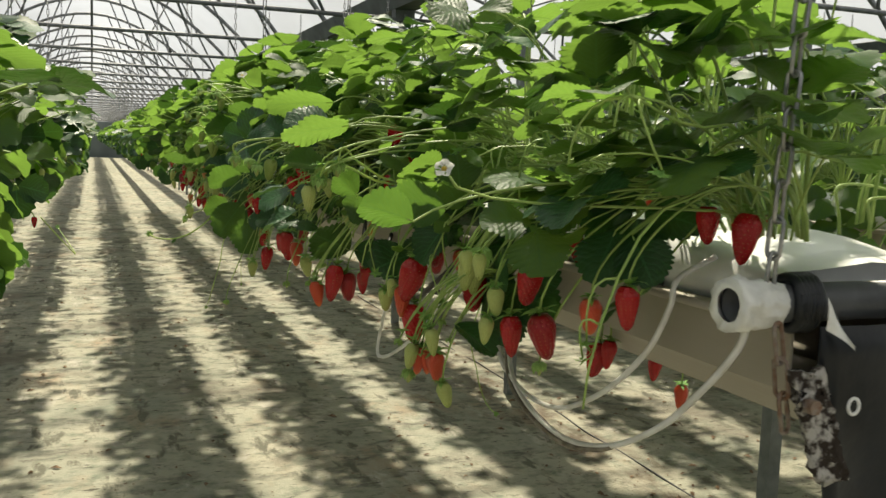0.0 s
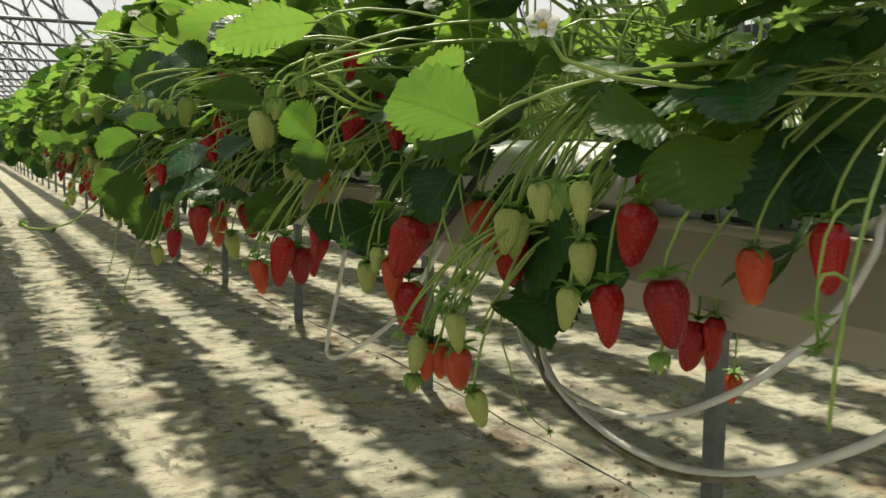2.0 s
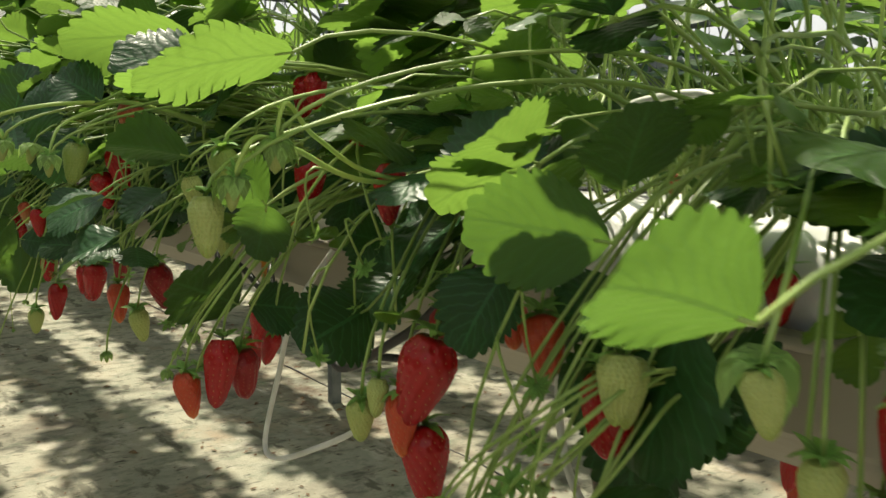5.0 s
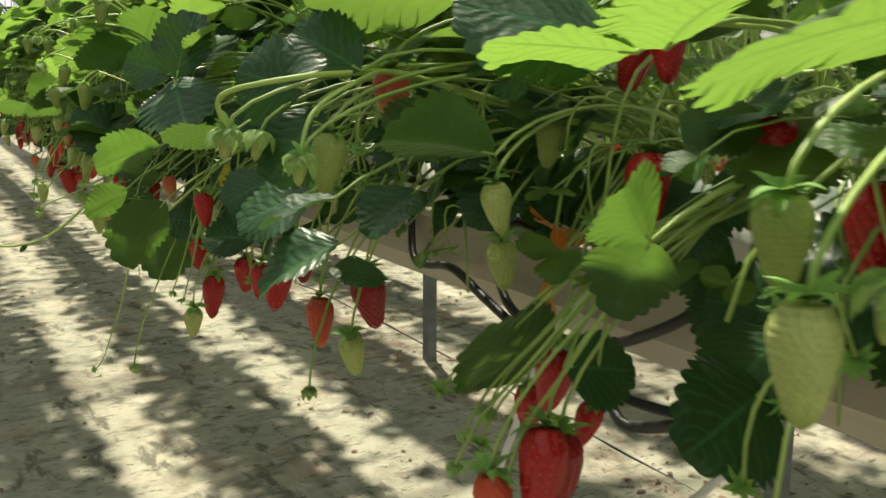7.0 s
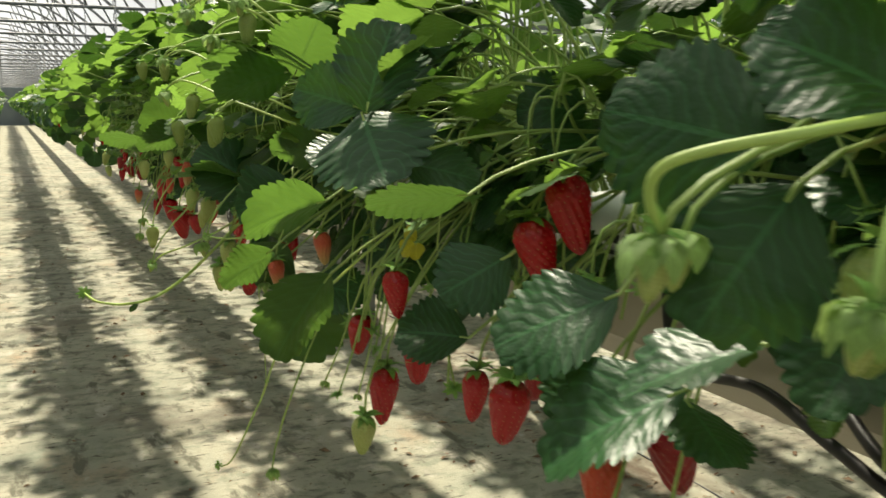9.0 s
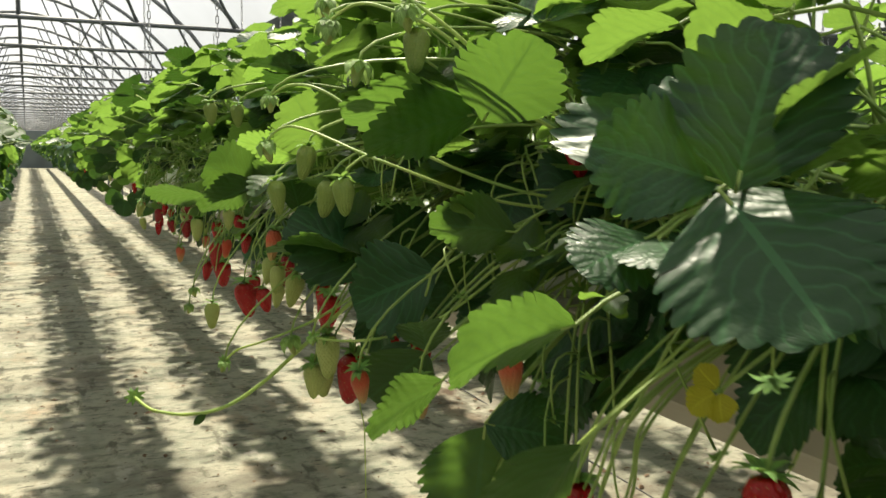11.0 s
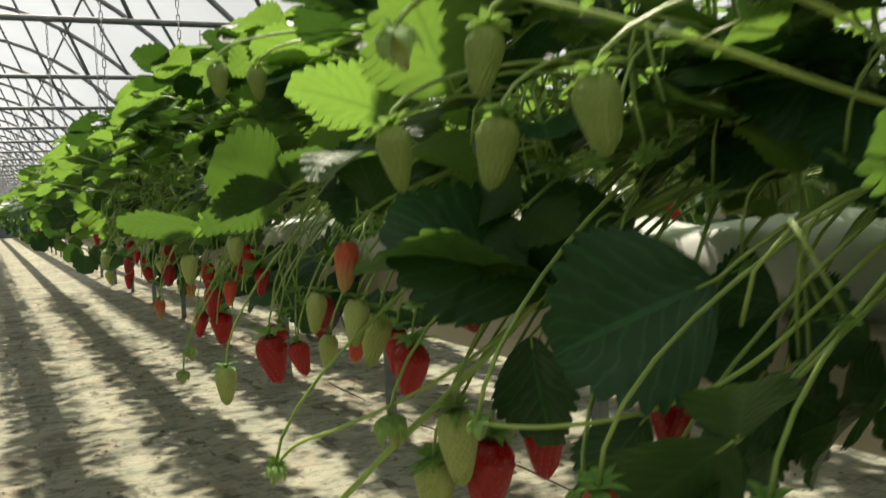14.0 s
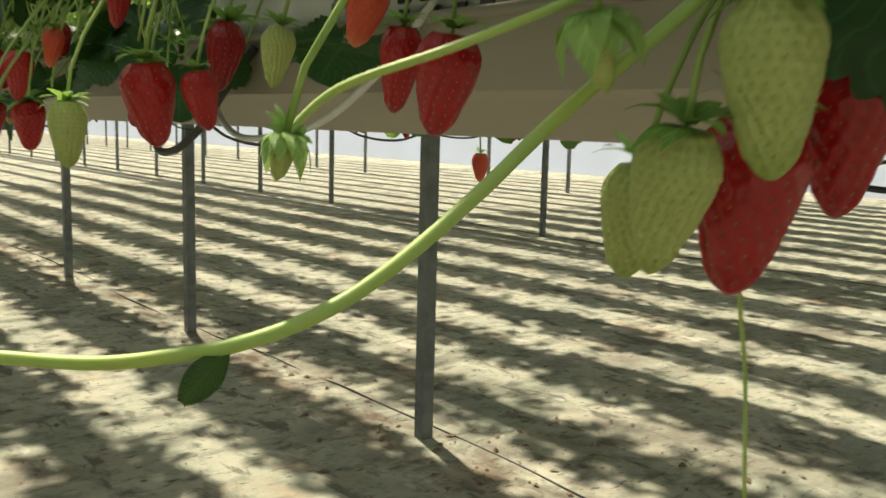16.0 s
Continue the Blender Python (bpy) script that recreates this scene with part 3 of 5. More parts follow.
for i in range(9):
    for k in range(15):
        u, v = i / 8, k / 14
        edge = 0.005 * noise.noise((u * 4, v * 6, 2)) + 0.003 * noise.noise((u * 11, v * 17, 5))
        plate.v.append(Vector((0.572 + 0.032 * u + 0.034 * v + edge, 0.826 + 0.005 * noise.noise((u * 9, v * 12, 3)), 1.474 - 0.092 * v + edge)))
for i in range(8):
    for k in range(14):
        a = i * 15 + k
        plate.f.append((a, a + 1, a + 16, a + 15))
corner = tagged(put("corner_plate", plate.mesh("corner_plate", CRUST)), "grey crusted steel corner plate with a bolt", "bracket")
sol = corner.modifiers.new("thick", "SOLIDIFY")
sol.thickness = 0.006
put("bolt", Shape().tube([(0.589, 0.816, 1.447), (0.589, 0.828, 1.447)], 0.006, n=6).mesh("corner_bolt", RUST, smooth=False), corner, label="rusty bolt head")
put("grommet", Shape().tube([(0.634 + 0.0055 * math.cos(k * math.pi / 8), 0.824, 1.443 + 0.0065 * math.sin(k * math.pi / 8)) for k in range(17)], 0.0014, n=6, caps=False).mesh("grommet", WRAP), corner)
tagged(put("chain", chain_mesh(1.25, CHAIN), m=Matrix.Translation((0.572, 0.856, 1.545)) @ Matrix.Rotation(radians(3), 4, "Y")), "zinc chain holding the cross pipe", "chain", "hanging chains")
tagged(put("chain", chain_mesh(0.075, RUST), m=Matrix.Translation((0.578, 0.838, 1.438)) @ Matrix.Rotation(radians(-10), 4, "Y")), "short rusty chain under the cross pipe", "chain")


# ---------------------------------------------------------------- strawberry plants
def leaflet(length, width, seed, teeth=10, fold=0.25, droop=0.25, fine=True):
    """One toothed leaflet along +y with a folded midrib, puckered between the side veins. Returns vertices, faces and map points."""
    rnd = random.Random(seed)
    n = (4 if fine else 2) * teeth
    verts, faces, uvs = [], [], []
    twist, curl, ruffle = rnd.uniform(-0.3, 0.3), 0.16 * rnd.uniform(0.7, 1.5), rnd.uniform(0.04, 0.11)

    def place(u, s, tip=0.0):
        half = width * 0.5 * (math.sin(math.pi * min(1.0, u * 0.93 + 0.045)) ** 0.62) * (1.0 + 0.12 * math.sin(u * 3.0))
        x = s * half * (1 + tip)
        y = length * (u + 0.055 * abs(s) * (1 - u) + tip * 0.35)
        z = abs(s) * half * fold + 0.035 * length * math.sin(abs(s) * 2.2) * math.sin(u * teeth * 4.4 + 1.2 * math.sin(6 * u + seed + 2 * s)) * 0.115
        z += half * s * s * (ruffle * math.sin(9.0 * u + seed * 1.7 + (1.9 if s > 0 else 0.0)) - 0.06)
        z += -droop * length * (u - 0.25) ** 2 * (1 if u > 0.25 else 0.4) - curl * half * s * s + 0.05 * half * math.sin(5.0 * u + seed) * s + twist * x * u
        return Vector((x, y, z))

    cols = (-1.0, -0.7, -0.35, 0.0, 0.35, 0.7, 1.0) if fine else (-1.0, 0.0, 1.0)
    for j in range(n + 1):
        u = j / n
        for s in cols:
            tip = 0.0
            if abs(s) == 1.0:
                tip = ((-0.035, 0.06, 0.10, 0.065)[j % 4] if fine else (0.13 if j % 2 else -0.03)) * (0.35 if u < 0.18 else 1.0)
            verts.append(place(u, s, tip))
            uvs.append((0.5 + 0.5 * s, u))
    c = len(cols)
    for j in range(n):
        for k in range(c - 1):
            a = j * c + k
            faces.append((a, a + 1, a + c + 1, a + c))
    return verts, faces, uvs


def leaf_data(size, seed, teeth=10, fine=True):
    """Three leaflets on a short stub; the stalk joins at the origin, the middle leaflet points along +y."""
    rnd = random.Random(seed * 7 + 1)
    V, F, U = [], [], []
    for turn, k in ((0, 1.0), (78, 0.94), (-78, 0.94)):
        v, f, uv = leaflet(size * k, size * k * rnd.uniform(0.88, 1.02), seed * 31 + turn, teeth, rnd.uniform(0.15, 0.55), rnd.uniform(0.05, 0.5), fine)
        m = Matrix.Rotation(radians(turn + rnd.uniform(-8, 8)), 4, "Z") @ Matrix.Rotation(radians(rnd.uniform(-8, 30)), 4, "X") @ Matrix.Translation((0, 0.006 if turn else 0.012, 0))
        b = len(V)
        V += [m @ p for p in v]
        F += [tuple(b + i for i in q) for q in f]
        U += uv
    return V, F, U


def mapped_mesh(name, V, F, U, mats, index=None):
    me = bpy.data.meshes.new(name)
    me.from_pydata([tuple(p) for p in V], [], F)
    lay = me.uv_layers.new(name="leaf")
    at = np.zeros(len(me.loops), dtype=np.int32)
    me.loops.foreach_get("vertex_index", at)
    lay.data.foreach_set("uv", np.array(U, dtype=np.float32)[at].ravel())
    for m in mats:
        me.materials.append(m)
    if index is not None:
        me.polygons.foreach_set("material_index", index)
    me.polygons.foreach_set("use_smooth", [True] * len(me.polygons))
    me.update()
    return me


LEAF_UNIT = 0.065
LEAVES = [mapped_mesh("leaf", *leaf_data(LEAF_UNIT, k), [LEAF]) for k in range(14)]
DARK_LEAVES = [mapped_mesh("leaf", *leaf_data(LEAF_UNIT, k), [MATURE_SHADE]) for k in range(10)]
YELLOW_LEAF = mapped_mesh("leaf", *leaf_data(LEAF_UNIT, 5), [LEAF_YELLOW])
DRY_LEAF = mapped_mesh("leaf", *leaflet(0.11, 0.034, 3, 8, 0.9, 0.8), [LEAF_OLD])


def berry_shape(length, seed, rings=16, round_=22, dimple=True, grain_size=0.019, rows=11, ring=15):
    """A hanging fruit with its shoulder at z = 0 and its tip at -length, dimpled round each seed; also the seeds' places."""
    rnd = random.Random(seed)
    slim, skew, lump, blunt = rnd.uniform(0.255, 0.325), rnd.uniform(-0.08, 0.08), rnd.uniform(0.0, 0.08), rnd.uniform(0.62, 0.76)

    def radius(u):
        grow = 1 - 0.42 * max(0.0, 1 - u / 0.26) ** 2
        taper = 1 - blunt * max(0.0, (u - 0.26) / 0.74) ** 1.35
        cap = math.sqrt(max(0.02, 1 - max(0.0, (u - 0.84) / 0.16) ** 2))
        return length * slim * grow * taper * cap

    seeds = []
    for i in range(1, rows):
        u, cnt = i / rows, max(5, int(ring * radius(i / rows) / (length * slim)))
        for k in range(cnt):
            seeds.append((u + rnd.uniform(-0.01, 0.01), 2 * math.pi * (k + 0.5 * (i % 2)) / cnt))

    def at(u, a, off=0.0):
        r = radius(u) * (1 + lump * math.cos(2 * a + seed)) + off
        return Vector((r * math.cos(a) + skew * length * u * u, r * math.sin(a), -length * u))

    sh = Shape()
    for i in range(rings + 1):
        u = i / rings
        for k in range(round_):
            a = 2 * math.pi * k / round_
            d = 0.0
            if dimple:
                near = min(((u - su) * rows) ** 2 + (math.sin((a - sa) / 2) * ring / 1.5 * radius(u) / (length * slim)) ** 2 for su, sa in seeds)
                d = -0.034 * length * math.exp(-near * 3.0) + 0.010 * length
            sh.v.append(at(u, a, d))
    for i in range(rings):
        for k in range(round_):
            a, b = i * round_ + k, i * round_ + (k + 1) % round_
            sh.f.append((a, a + round_, b + round_, b))
    sh.f += [tuple(range(round_)), tuple(rings * round_ + k for k in reversed(range(round_)))]
    grain = Shape()
    for su, sa in seeds:
        p, out = at(su, sa, -0.020 * length), Vector((math.cos(sa), math.sin(sa), -0.2)).normalized()
        side = Vector((-math.sin(sa), math.cos(sa), 0))
        down = out.cross(side)
        b = len(grain.v)
        r = grain_size * length
        grain.v += [p + down * r, p + side * r * 0.55, p - down * r, p - side * r * 0.55, p + out * r * 0.55]
        grain.f += [(b, b + 1, b + 4), (b + 1, b + 2, b + 4), (b + 2, b + 3, b + 4), (b + 3, b, b + 4)]
    return sh, grain


def calyx_mesh(size, seed, count=9, bell=False):
    rnd = random.Random(seed)
    V, F, U = [], [], []
    for k in range(count):
        a = 2 * math.pi * k / count + rnd.uniform(-0.15, 0.15)
        ln, wd, lift = size * rnd.uniform(0.8, 1.15), size * 0.2, rnd.uniform(-0.25, 0.6)
        b = len(V)
        for i in range(5):
            u = i / 4
            w = wd * math.sin(math.pi * (0.25 + 0.75 * u)) if u < 1 else 0.0
            r, z = ln * u, size * (0.12 + 0.25 * math.sin(u * 2.2)) * (1 if lift > 0 else 0.4) + lift * ln * u * u * 0.8 - 0.25 * size * u * u
            if bell:
                r, w = ln * (0.42 * math.sin(min(1.0, u * 1.5) * 1.5) + 0.10 * u), w * 1.35
                z = 0.12 * size - ln * 0.85 * u * u + (0.15 * ln * u ** 4 if lift > 0 else 0)
            for s in (-1, 1):
                V.append(Vector((r * math.cos(a) - s * w * math.sin(a), r * math.sin(a) + s * w * math.cos(a), z)))
                U.append((0.5 + 0.5 * s, u))
        for i in range(4):
            F.append((b + 2 * i, b + 2 * i + 1, b + 2 * i + 3, b + 2 * i + 2))
    return mapped_mesh("calyx", V, F, U, [SEPAL if bell else CALYX])


KINDS = {"RIPE": (RIPE, SEED), "DEEP": (DEEP, SEED), "BLUSH": (BLUSH, SEED), "ORANGE": (ORANGE, SEED), "GREEN": (GREEN, SEED_GREEN), "YOUNG": (YOUNG, SEED_GREEN), "BUD": (GREEN, SEED_GREEN)}
WORDS = {"RIPE": "ripe bright red strawberry", "DEEP": "ripe deep red strawberry", "BLUSH": "half-ripe pink and pale strawberry", "ORANGE": "orange-red strawberry", "GREEN": "unripe pale green strawberry", "YOUNG": "small hard green strawberry", "BUD": "small green fruit bud"}
BERRIES = {}
for kind, (skin, grain_mat) in KINDS.items():
    for k in range(4):
        sh, grain = berry_shape(1.0, k + (10 if kind in ("GREEN", "YOUNG") else 0), *((8, 12) if kind == "BUD" else (58, 80) if kind == "GREEN" else (40, 54)), kind != "BUD", 0.021 if kind in ("GREEN", "YOUNG") else 0.016, *((15, 21) if kind in ("GREEN", "YOUNG") else (12, 16)))
        BERRIES[kind, k] = (sh.mesh("strawberry", skin), grain.mesh("seeds", grain_mat, smooth=False))
CALYCES = [calyx_mesh(1.0, k) for k in range(4)]
BELLS = [calyx_mesh(1.0, 20 + k, 8, True) for k in range(4)]

# plants of the near row, two lines in zigzag along the bags
PLANTS = []
rng = random.Random(5)
y, k = 0.93, 0
while y < 4.75:
    px_ = GUTTER_X + (-0.06 if k % 2 == 0 else 0.06) + rng.uniform(-0.01, 0.01)
    PLANTS.append(thing("strawberry_plant", (px_, y, 1.572), "bushy strawberry plant with toothed leaves in a white grow bag", "strawberry plant", "strawberry plants"))
    y, k = y + 0.125 + rng.uniform(-0.015, 0.015), k + 1


def nearest(x, y):
    return min(PLANTS, key=lambda p: (p.location.y - y) ** 2 + 0.6 * (p.location.x - x) ** 2)


def bezier(p0, p1, p2, p3, n=9):
    return [p0 * (1 - t) ** 3 + p1 * 3 * t * (1 - t) ** 2 + p2 * 3 * t * t * (1 - t) + p3 * t ** 3 for t in (k / n for k in range(n + 1))]


count = 0


def crown_foot(end, base):
    """Where a stalk that ends there leaves the bag: crowns spread towards the side that the leaf grows to."""
    x = min(0.10, max(0.625 - base.x, end.x * 0.7))
    return Vector((x + rng.uniform(-0.012, 0.012), max(-0.05, min(0.05, end.y * 0.5)) + rng.uniform(-0.012, 0.012), -0.006))



GROW_WAY = Vector((0.05, 0.52, 0.85)).normalized()


def to_sun(m, share):
    """Turns a leaf part of the way towards the sun, as leaves grow."""
    up = m.to_3x3() @ Vector((0, 0, 1))
    turn = up.rotation_difference(GROW_WAY)
    part_turn = Matrix.Identity(3).to_quaternion().slerp(turn, share)
    return Matrix.Translation(m.translation) @ part_turn.to_matrix().to_4x4() @ m.to_3x3().to_4x4()


def leaf(x, y, z, size, az, pitch, roll=0.0, plant=None, sunny=None, darker=None, form=None):
    """A leaf with its three blades joined at (x, y, z); az: way of the middle blade (0: +y, 90: -x); a darker leaf is
    mature, with shade put into its colour.
    """
    global count
    plant = plant or nearest(x, y)
    count += 1
    m = pose(x, y, z, 0, 0, az) @ pose(0, 0, 0, pitch, roll, 0)
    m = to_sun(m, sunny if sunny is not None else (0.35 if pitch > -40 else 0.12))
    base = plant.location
    # steeply drooping leaves get the blade with shade in its colour
    darker = pitch <= -45 if darker is None else darker
    ob = put("leaf", form or (DARK_LEAVES if darker else LEAVES)[count % (10 if darker else 14)], plant, Matrix.Translation(-base) @ m @ Matrix.Scale(size / LEAF_UNIT, 4))
    end = Vector((x, y, z)) - base
    back = m.to_3x3() @ Vector((0, -1, 0))
    start = crown_foot(end, base)
    rise = max(0.05, abs(end.z) * 0.6)
    pts = bezier(start, start + Vector(((end.x - start.x) * 0.1, (end.y - start.y) * 0.1, rise)), end + back * 0.05 + Vector((0, 0, 0.01)), end, 8)
    stalk = Shape().tube(pts, 0.0012 if darker or size < 0.053 else 0.0021, 0.0011, 6)
    k = size / LEAF_UNIT
    for turn, reach in ((0, 0.0135), (78, 0.007), (-78, 0.007)):
        joint = m @ Vector((-math.sin(radians(turn)) * reach * k, math.cos(radians(turn)) * reach * k, 0.001)) - base
        stalk.tube([end - (pts[-1] - pts[-2]).normalized() * 0.001, joint], 0.0011, 0.0005, 5)
    put("leaf_stalk", stalk.mesh("leaf_stalk", STALK), plant)
    return ob


def fruit(kind, x, y, z, length, plant=None):
    """A fruit whose middle hangs at (x, y, z), with sepals, seeds and its own stalk."""
    global count
    count += 1
    plant = plant or nearest(x, y)
    base = plant.location
    if kind == "GREEN" and z > 1.575:
        kind = "YOUNG"
    length *= 0.78 if kind == "BUD" else 1.0
    top = Vector((x, y, z + length / 2))
    body, grain = BERRIES[kind, count % 4]
    tilt = pose(0, 0, 0, rng.uniform(-13, 13), rng.uniform(-13, 13), rng.uniform(0, 360))
    m = Matrix.Translation(top - base) @ tilt @ Matrix.Scale(length, 4)
    ob = put("strawberry", body, plant, m, WORDS[kind])
    if kind != "BUD":
        put("seed_coat", grain, ob)
    put("calyx", (BELLS if kind == "BUD" else CALYCES)[count % 4], ob, Matrix.Scale(rng.uniform(0.36, 0.46) if kind not in ("BUD", "GREEN", "YOUNG") else (1.2 if kind == "BUD" else 0.42), 4), "green pointed sepals")
    top = top - base
    edge = Vector((min(-0.01, (x - base.x) * 0.45), (y - base.y) * 0.4, max(0.03, min(0.14, top.z + (0.07 if top.z < -0.04 else 0.03))) + rng.uniform(0, 0.02)))
    if x > base.x:
        edge.x = 0.1
    up = Vector((rng.uniform(-0.006, 0.006), rng.uniform(-0.01, 0.01), (0.028 if top.z > -0.03 else min(0.06, 0.018 + 0.4 * abs(top.z)))))
    foot = crown_foot(edge, base)
    lead = edge + (top - edge) * 0.35 + Vector((0, 0, 0.025))
    pts = bezier(top, top + up, lead, edge, 10)[:-1] + bezier(edge, edge + (edge - lead) * 0.9, foot + Vector((0, 0, 0.04)), foot, 8)
    put("fruit_stalk", Shape().tube(pts, 0.0011, 0.0017, 5).mesh("fruit_stalk", STALK), plant)
    return ob


def flower(x, y, z, size, pitch=20, az=120):
    plant = nearest(x, y)
    base = plant.location
    head = new("flower")
    head.parent = plant
    head.matrix_basis = Matrix.Translation(Vector((x, y, z)) - base) @ pose(0, 0, 0, 0, 0, az) @ pose(0, 0, 0, pitch)
    petal = Shape()
    for i in range(6):
        for k in range(7):
            u, s = i / 5, (k - 3) / 3
            w = 0.55 * math.sin(math.pi * (0.12 + 0.8 * u)) ** 0.6
            petal.v.append(Vector((s * w * 0.92, 0.18 + 0.85 * u - 0.12 * s * s * u, 0.12 + 0.18 * s * s + 0.15 * u * u)))
    for i in range(5):
        for k in range(6):
            a = i * 7 + k
            petal.f.append((a, a + 1, a + 8, a + 7))
    me = petal.mesh("petal", PETAL)
    for k in range(5):
        put("petal", me, head, Matrix.Rotation(radians(72 * k), 4, "Z") @ Matrix.Scale(size / 2, 4), "white rounded petal")
    dome = Shape()
    for i in range(5):
        for k in range(12):
            a = 2 * math.pi * k / 12
            dome.v.append(Vector((0.3 * math.cos(i * 0.38) * math.cos(a), 0.3 * math.cos(i * 0.38) * math.sin(a), 0.12 + 0.22 * math.sin(i * 0.38))))
    for i in range(4):
        for k in range(12):
            dome.f.append((i * 12 + k, i * 12 + (k + 1) % 12, (i + 1) * 12 + (k + 1) % 12, (i + 1) * 12 + k))
    put("flower_heart", dome.mesh("flower_heart", HEART), head, Matrix.Scale(size / 2, 4), "yellow domed centre")
    put("calyx", CALYCES[0], head, Matrix.Translation((0, 0, -0.001)) @ Matrix.Scale(size * 0.42, 4), "green pointed sepals")
    end = Vector((x, y, z)) - base
    put("flower_stalk", Shape().tube(bezier(Vector((0, 0, 0)), Vector((end.x * 0.2, end.y * 0.2, end.z * 0.8)), end + Vector((0, 0, -0.05)), end, 8), 0.0016, 0.0012, 5).mesh("flower_stalk", STALK), plant)


FILL = random.Random(11)
INNER = random.Random(29)
for n_, p in enumerate(PLANTS):
    cx, cy = p.location.x, p.location.y
    for k in range(9):
        a = 2 * math.pi * (k + FILL.uniform(-0.4, 0.4)) / 9
        rad = FILL.uniform(0.05, 0.27) * (1.0 if math.cos(a) > 0 else 0.85)
        x, y_ = cx + rad * math.cos(a), cy + rad * 0.7 * math.sin(a)
        z = 1.915 - 1.2 * rad * rad - FILL.uniform(0, 0.10) - (0.05 if rad > 0.2 else 0)
        x = max(x, 0.53)
        az = math.degrees(math.atan2(y_ - cy, x - cx)) - 90 + FILL.uniform(-35, 35)
        size, dip, lean = FILL.uniform(0.052, 0.070), FILL.uniform(-30, 12) - 50 * rad, FILL.uniform(-22, 22)
        # thinner crowns on the first plants
        if (k % 2 == 0 if cy < 1.45 else k in (0, 2, 5, 7)) or cy > 2.4:
            leaf(x, y_, z, size, az, dip, lean, p, 0.7 if k % 5 else 0.15 if cy > 1.9 else 0.4, k == 5 and cy > 1.3)
    if cy > 2.5:
        for k in range(3):
            leaf(FILL.uniform(0.44, 0.52), cy + FILL.uniform(-0.08, 0.08), FILL.uniform(1.62, 1.84), FILL.uniform(0.055, 0.072), 90 + FILL.uniform(-70, 70), FILL.uniform(-35, 5), FILL.uniform(-25, 25), p, 0.4, k % 2 == 1)
    # low hanging leaves in the darkened blade, for the shade below the crown
    for k in range(6 if 1.7 < cy < 2.6 else 3 if 1.08 < cy < 1.7 else 4 if cy > 3.2 else 1):
        leaf(FILL.uniform(0.50, 0.575), max(1.02, cy + FILL.uniform(-0.08, 0.08)), FILL.uniform(1.54 if 1.62 < cy < 2.1 else 1.45, 1.64), FILL.uniform(0.042, 0.06), 90 + FILL.uniform(-60, 60), FILL.uniform(-82, -40), FILL.uniform(-20, 20), p, darker=True)
    if cy < 4.6:
        for k in range(4 if cy < 1.7 else 6):
            leaf(INNER.uniform(0.47, 0.60), cy + INNER.uniform(-0.10, 0.10), 1.59 + 0.21 * (k + INNER.uniform(0, 1)) / (4 if cy < 1.7 else 6), INNER.uniform(0.036, 0.057), 90 + INNER.uniform(-90, 90), INNER.uniform(-60, 5), INNER.uniform(-30, 30), p, (0.1, 0.5, 0.35)[k % 3], k % 3 == 0)
    # leaves that lean out over the aisle side and hide the stalks
    if cy < 2.7:
        for k in range(4):
            leaf(INNER.uniform(0.43, 0.52), cy + INNER.uniform(-0.09, 0.09), 1.57 + 0.20 * (k + INNER.uniform(0, 1)) / 4, INNER.uniform(0.036, 0.052), 90 + INNER.uniform(-80, 80), INNER.uniform(-55, 0), INNER.uniform(-30, 30), p, (0.1, 0.45, 0.3)[k % 3], (n_ + k) % 3 == 0)
    # bare old stalks and spent fruit stalks in the crown
    for k in range(2):
        a, r, h = FILL.uniform(0, 6.28), FILL.uniform(0.04, 0.2), FILL.uniform(0.03, 0.2)
        twigs = Shape().tube(bezier(Vector((0, 0, 0)), Vector((0, 0, h)), Vector((r * math.cos(a) * 0.7, r * math.sin(a), h * 1.1)), Vector((r * math.cos(a), r * math.sin(a), h * FILL.uniform(0.1, 1.0))), 6), 0.0017, 0.0009, 5)
        put("crown_stalk", twigs.mesh("crown_stalk", STALK), p)
    # thin fruiting stalks that spill over the bag towards the aisle
    for k in range(2 if cy < 1.75 else 4):
        y1 = FILL.uniform(-0.12, 0.12)
        ex, ez = FILL.uniform(0.40, 0.50) - cx, FILL.uniform(1.42, 1.66) - 1.572
        ed = Vector((0.53 - cx, y1 * 0.5, FILL.uniform(0.02, 0.10)))
        end = Vector((ex, y1, ez))
        foot = Vector((0.63 - cx + 0.03 * FILL.random(), y1 * 0.4, -0.004))
        st = bezier(foot, foot + Vector((0, 0, 0.05)), ed + Vector((0.03, 0, 0.02)), ed, 5)[:-1] + bezier(ed, ed + Vector((-0.05, 0, 0)), end + Vector((0, 0, 0.05)), end, 6)
        twigs = Shape().tube(st, 0.0017, 0.0010, 5)
        for j in range(2):
            u = st[-4 + j]
            tip = u + Vector((FILL.uniform(-0.03, 0.01), FILL.uniform(-0.04, 0.04), FILL.uniform(-0.07, -0.02)))
            twigs.tube(bend(u, tip, (-0.01, 0, 0.015), 5), 0.0010, 0.0009, 4)
            put("calyx", CALYCES[(k + j) % 4], p, Matrix.Translation(tip) @ pose(0, 0, 0, 180 + FILL.uniform(-40, 40), FILL.uniform(-40, 40), 0) @ Matrix.Scale(0.010, 4))
        put("crown_stalk", twigs.mesh("crown_stalk", STALK), p)

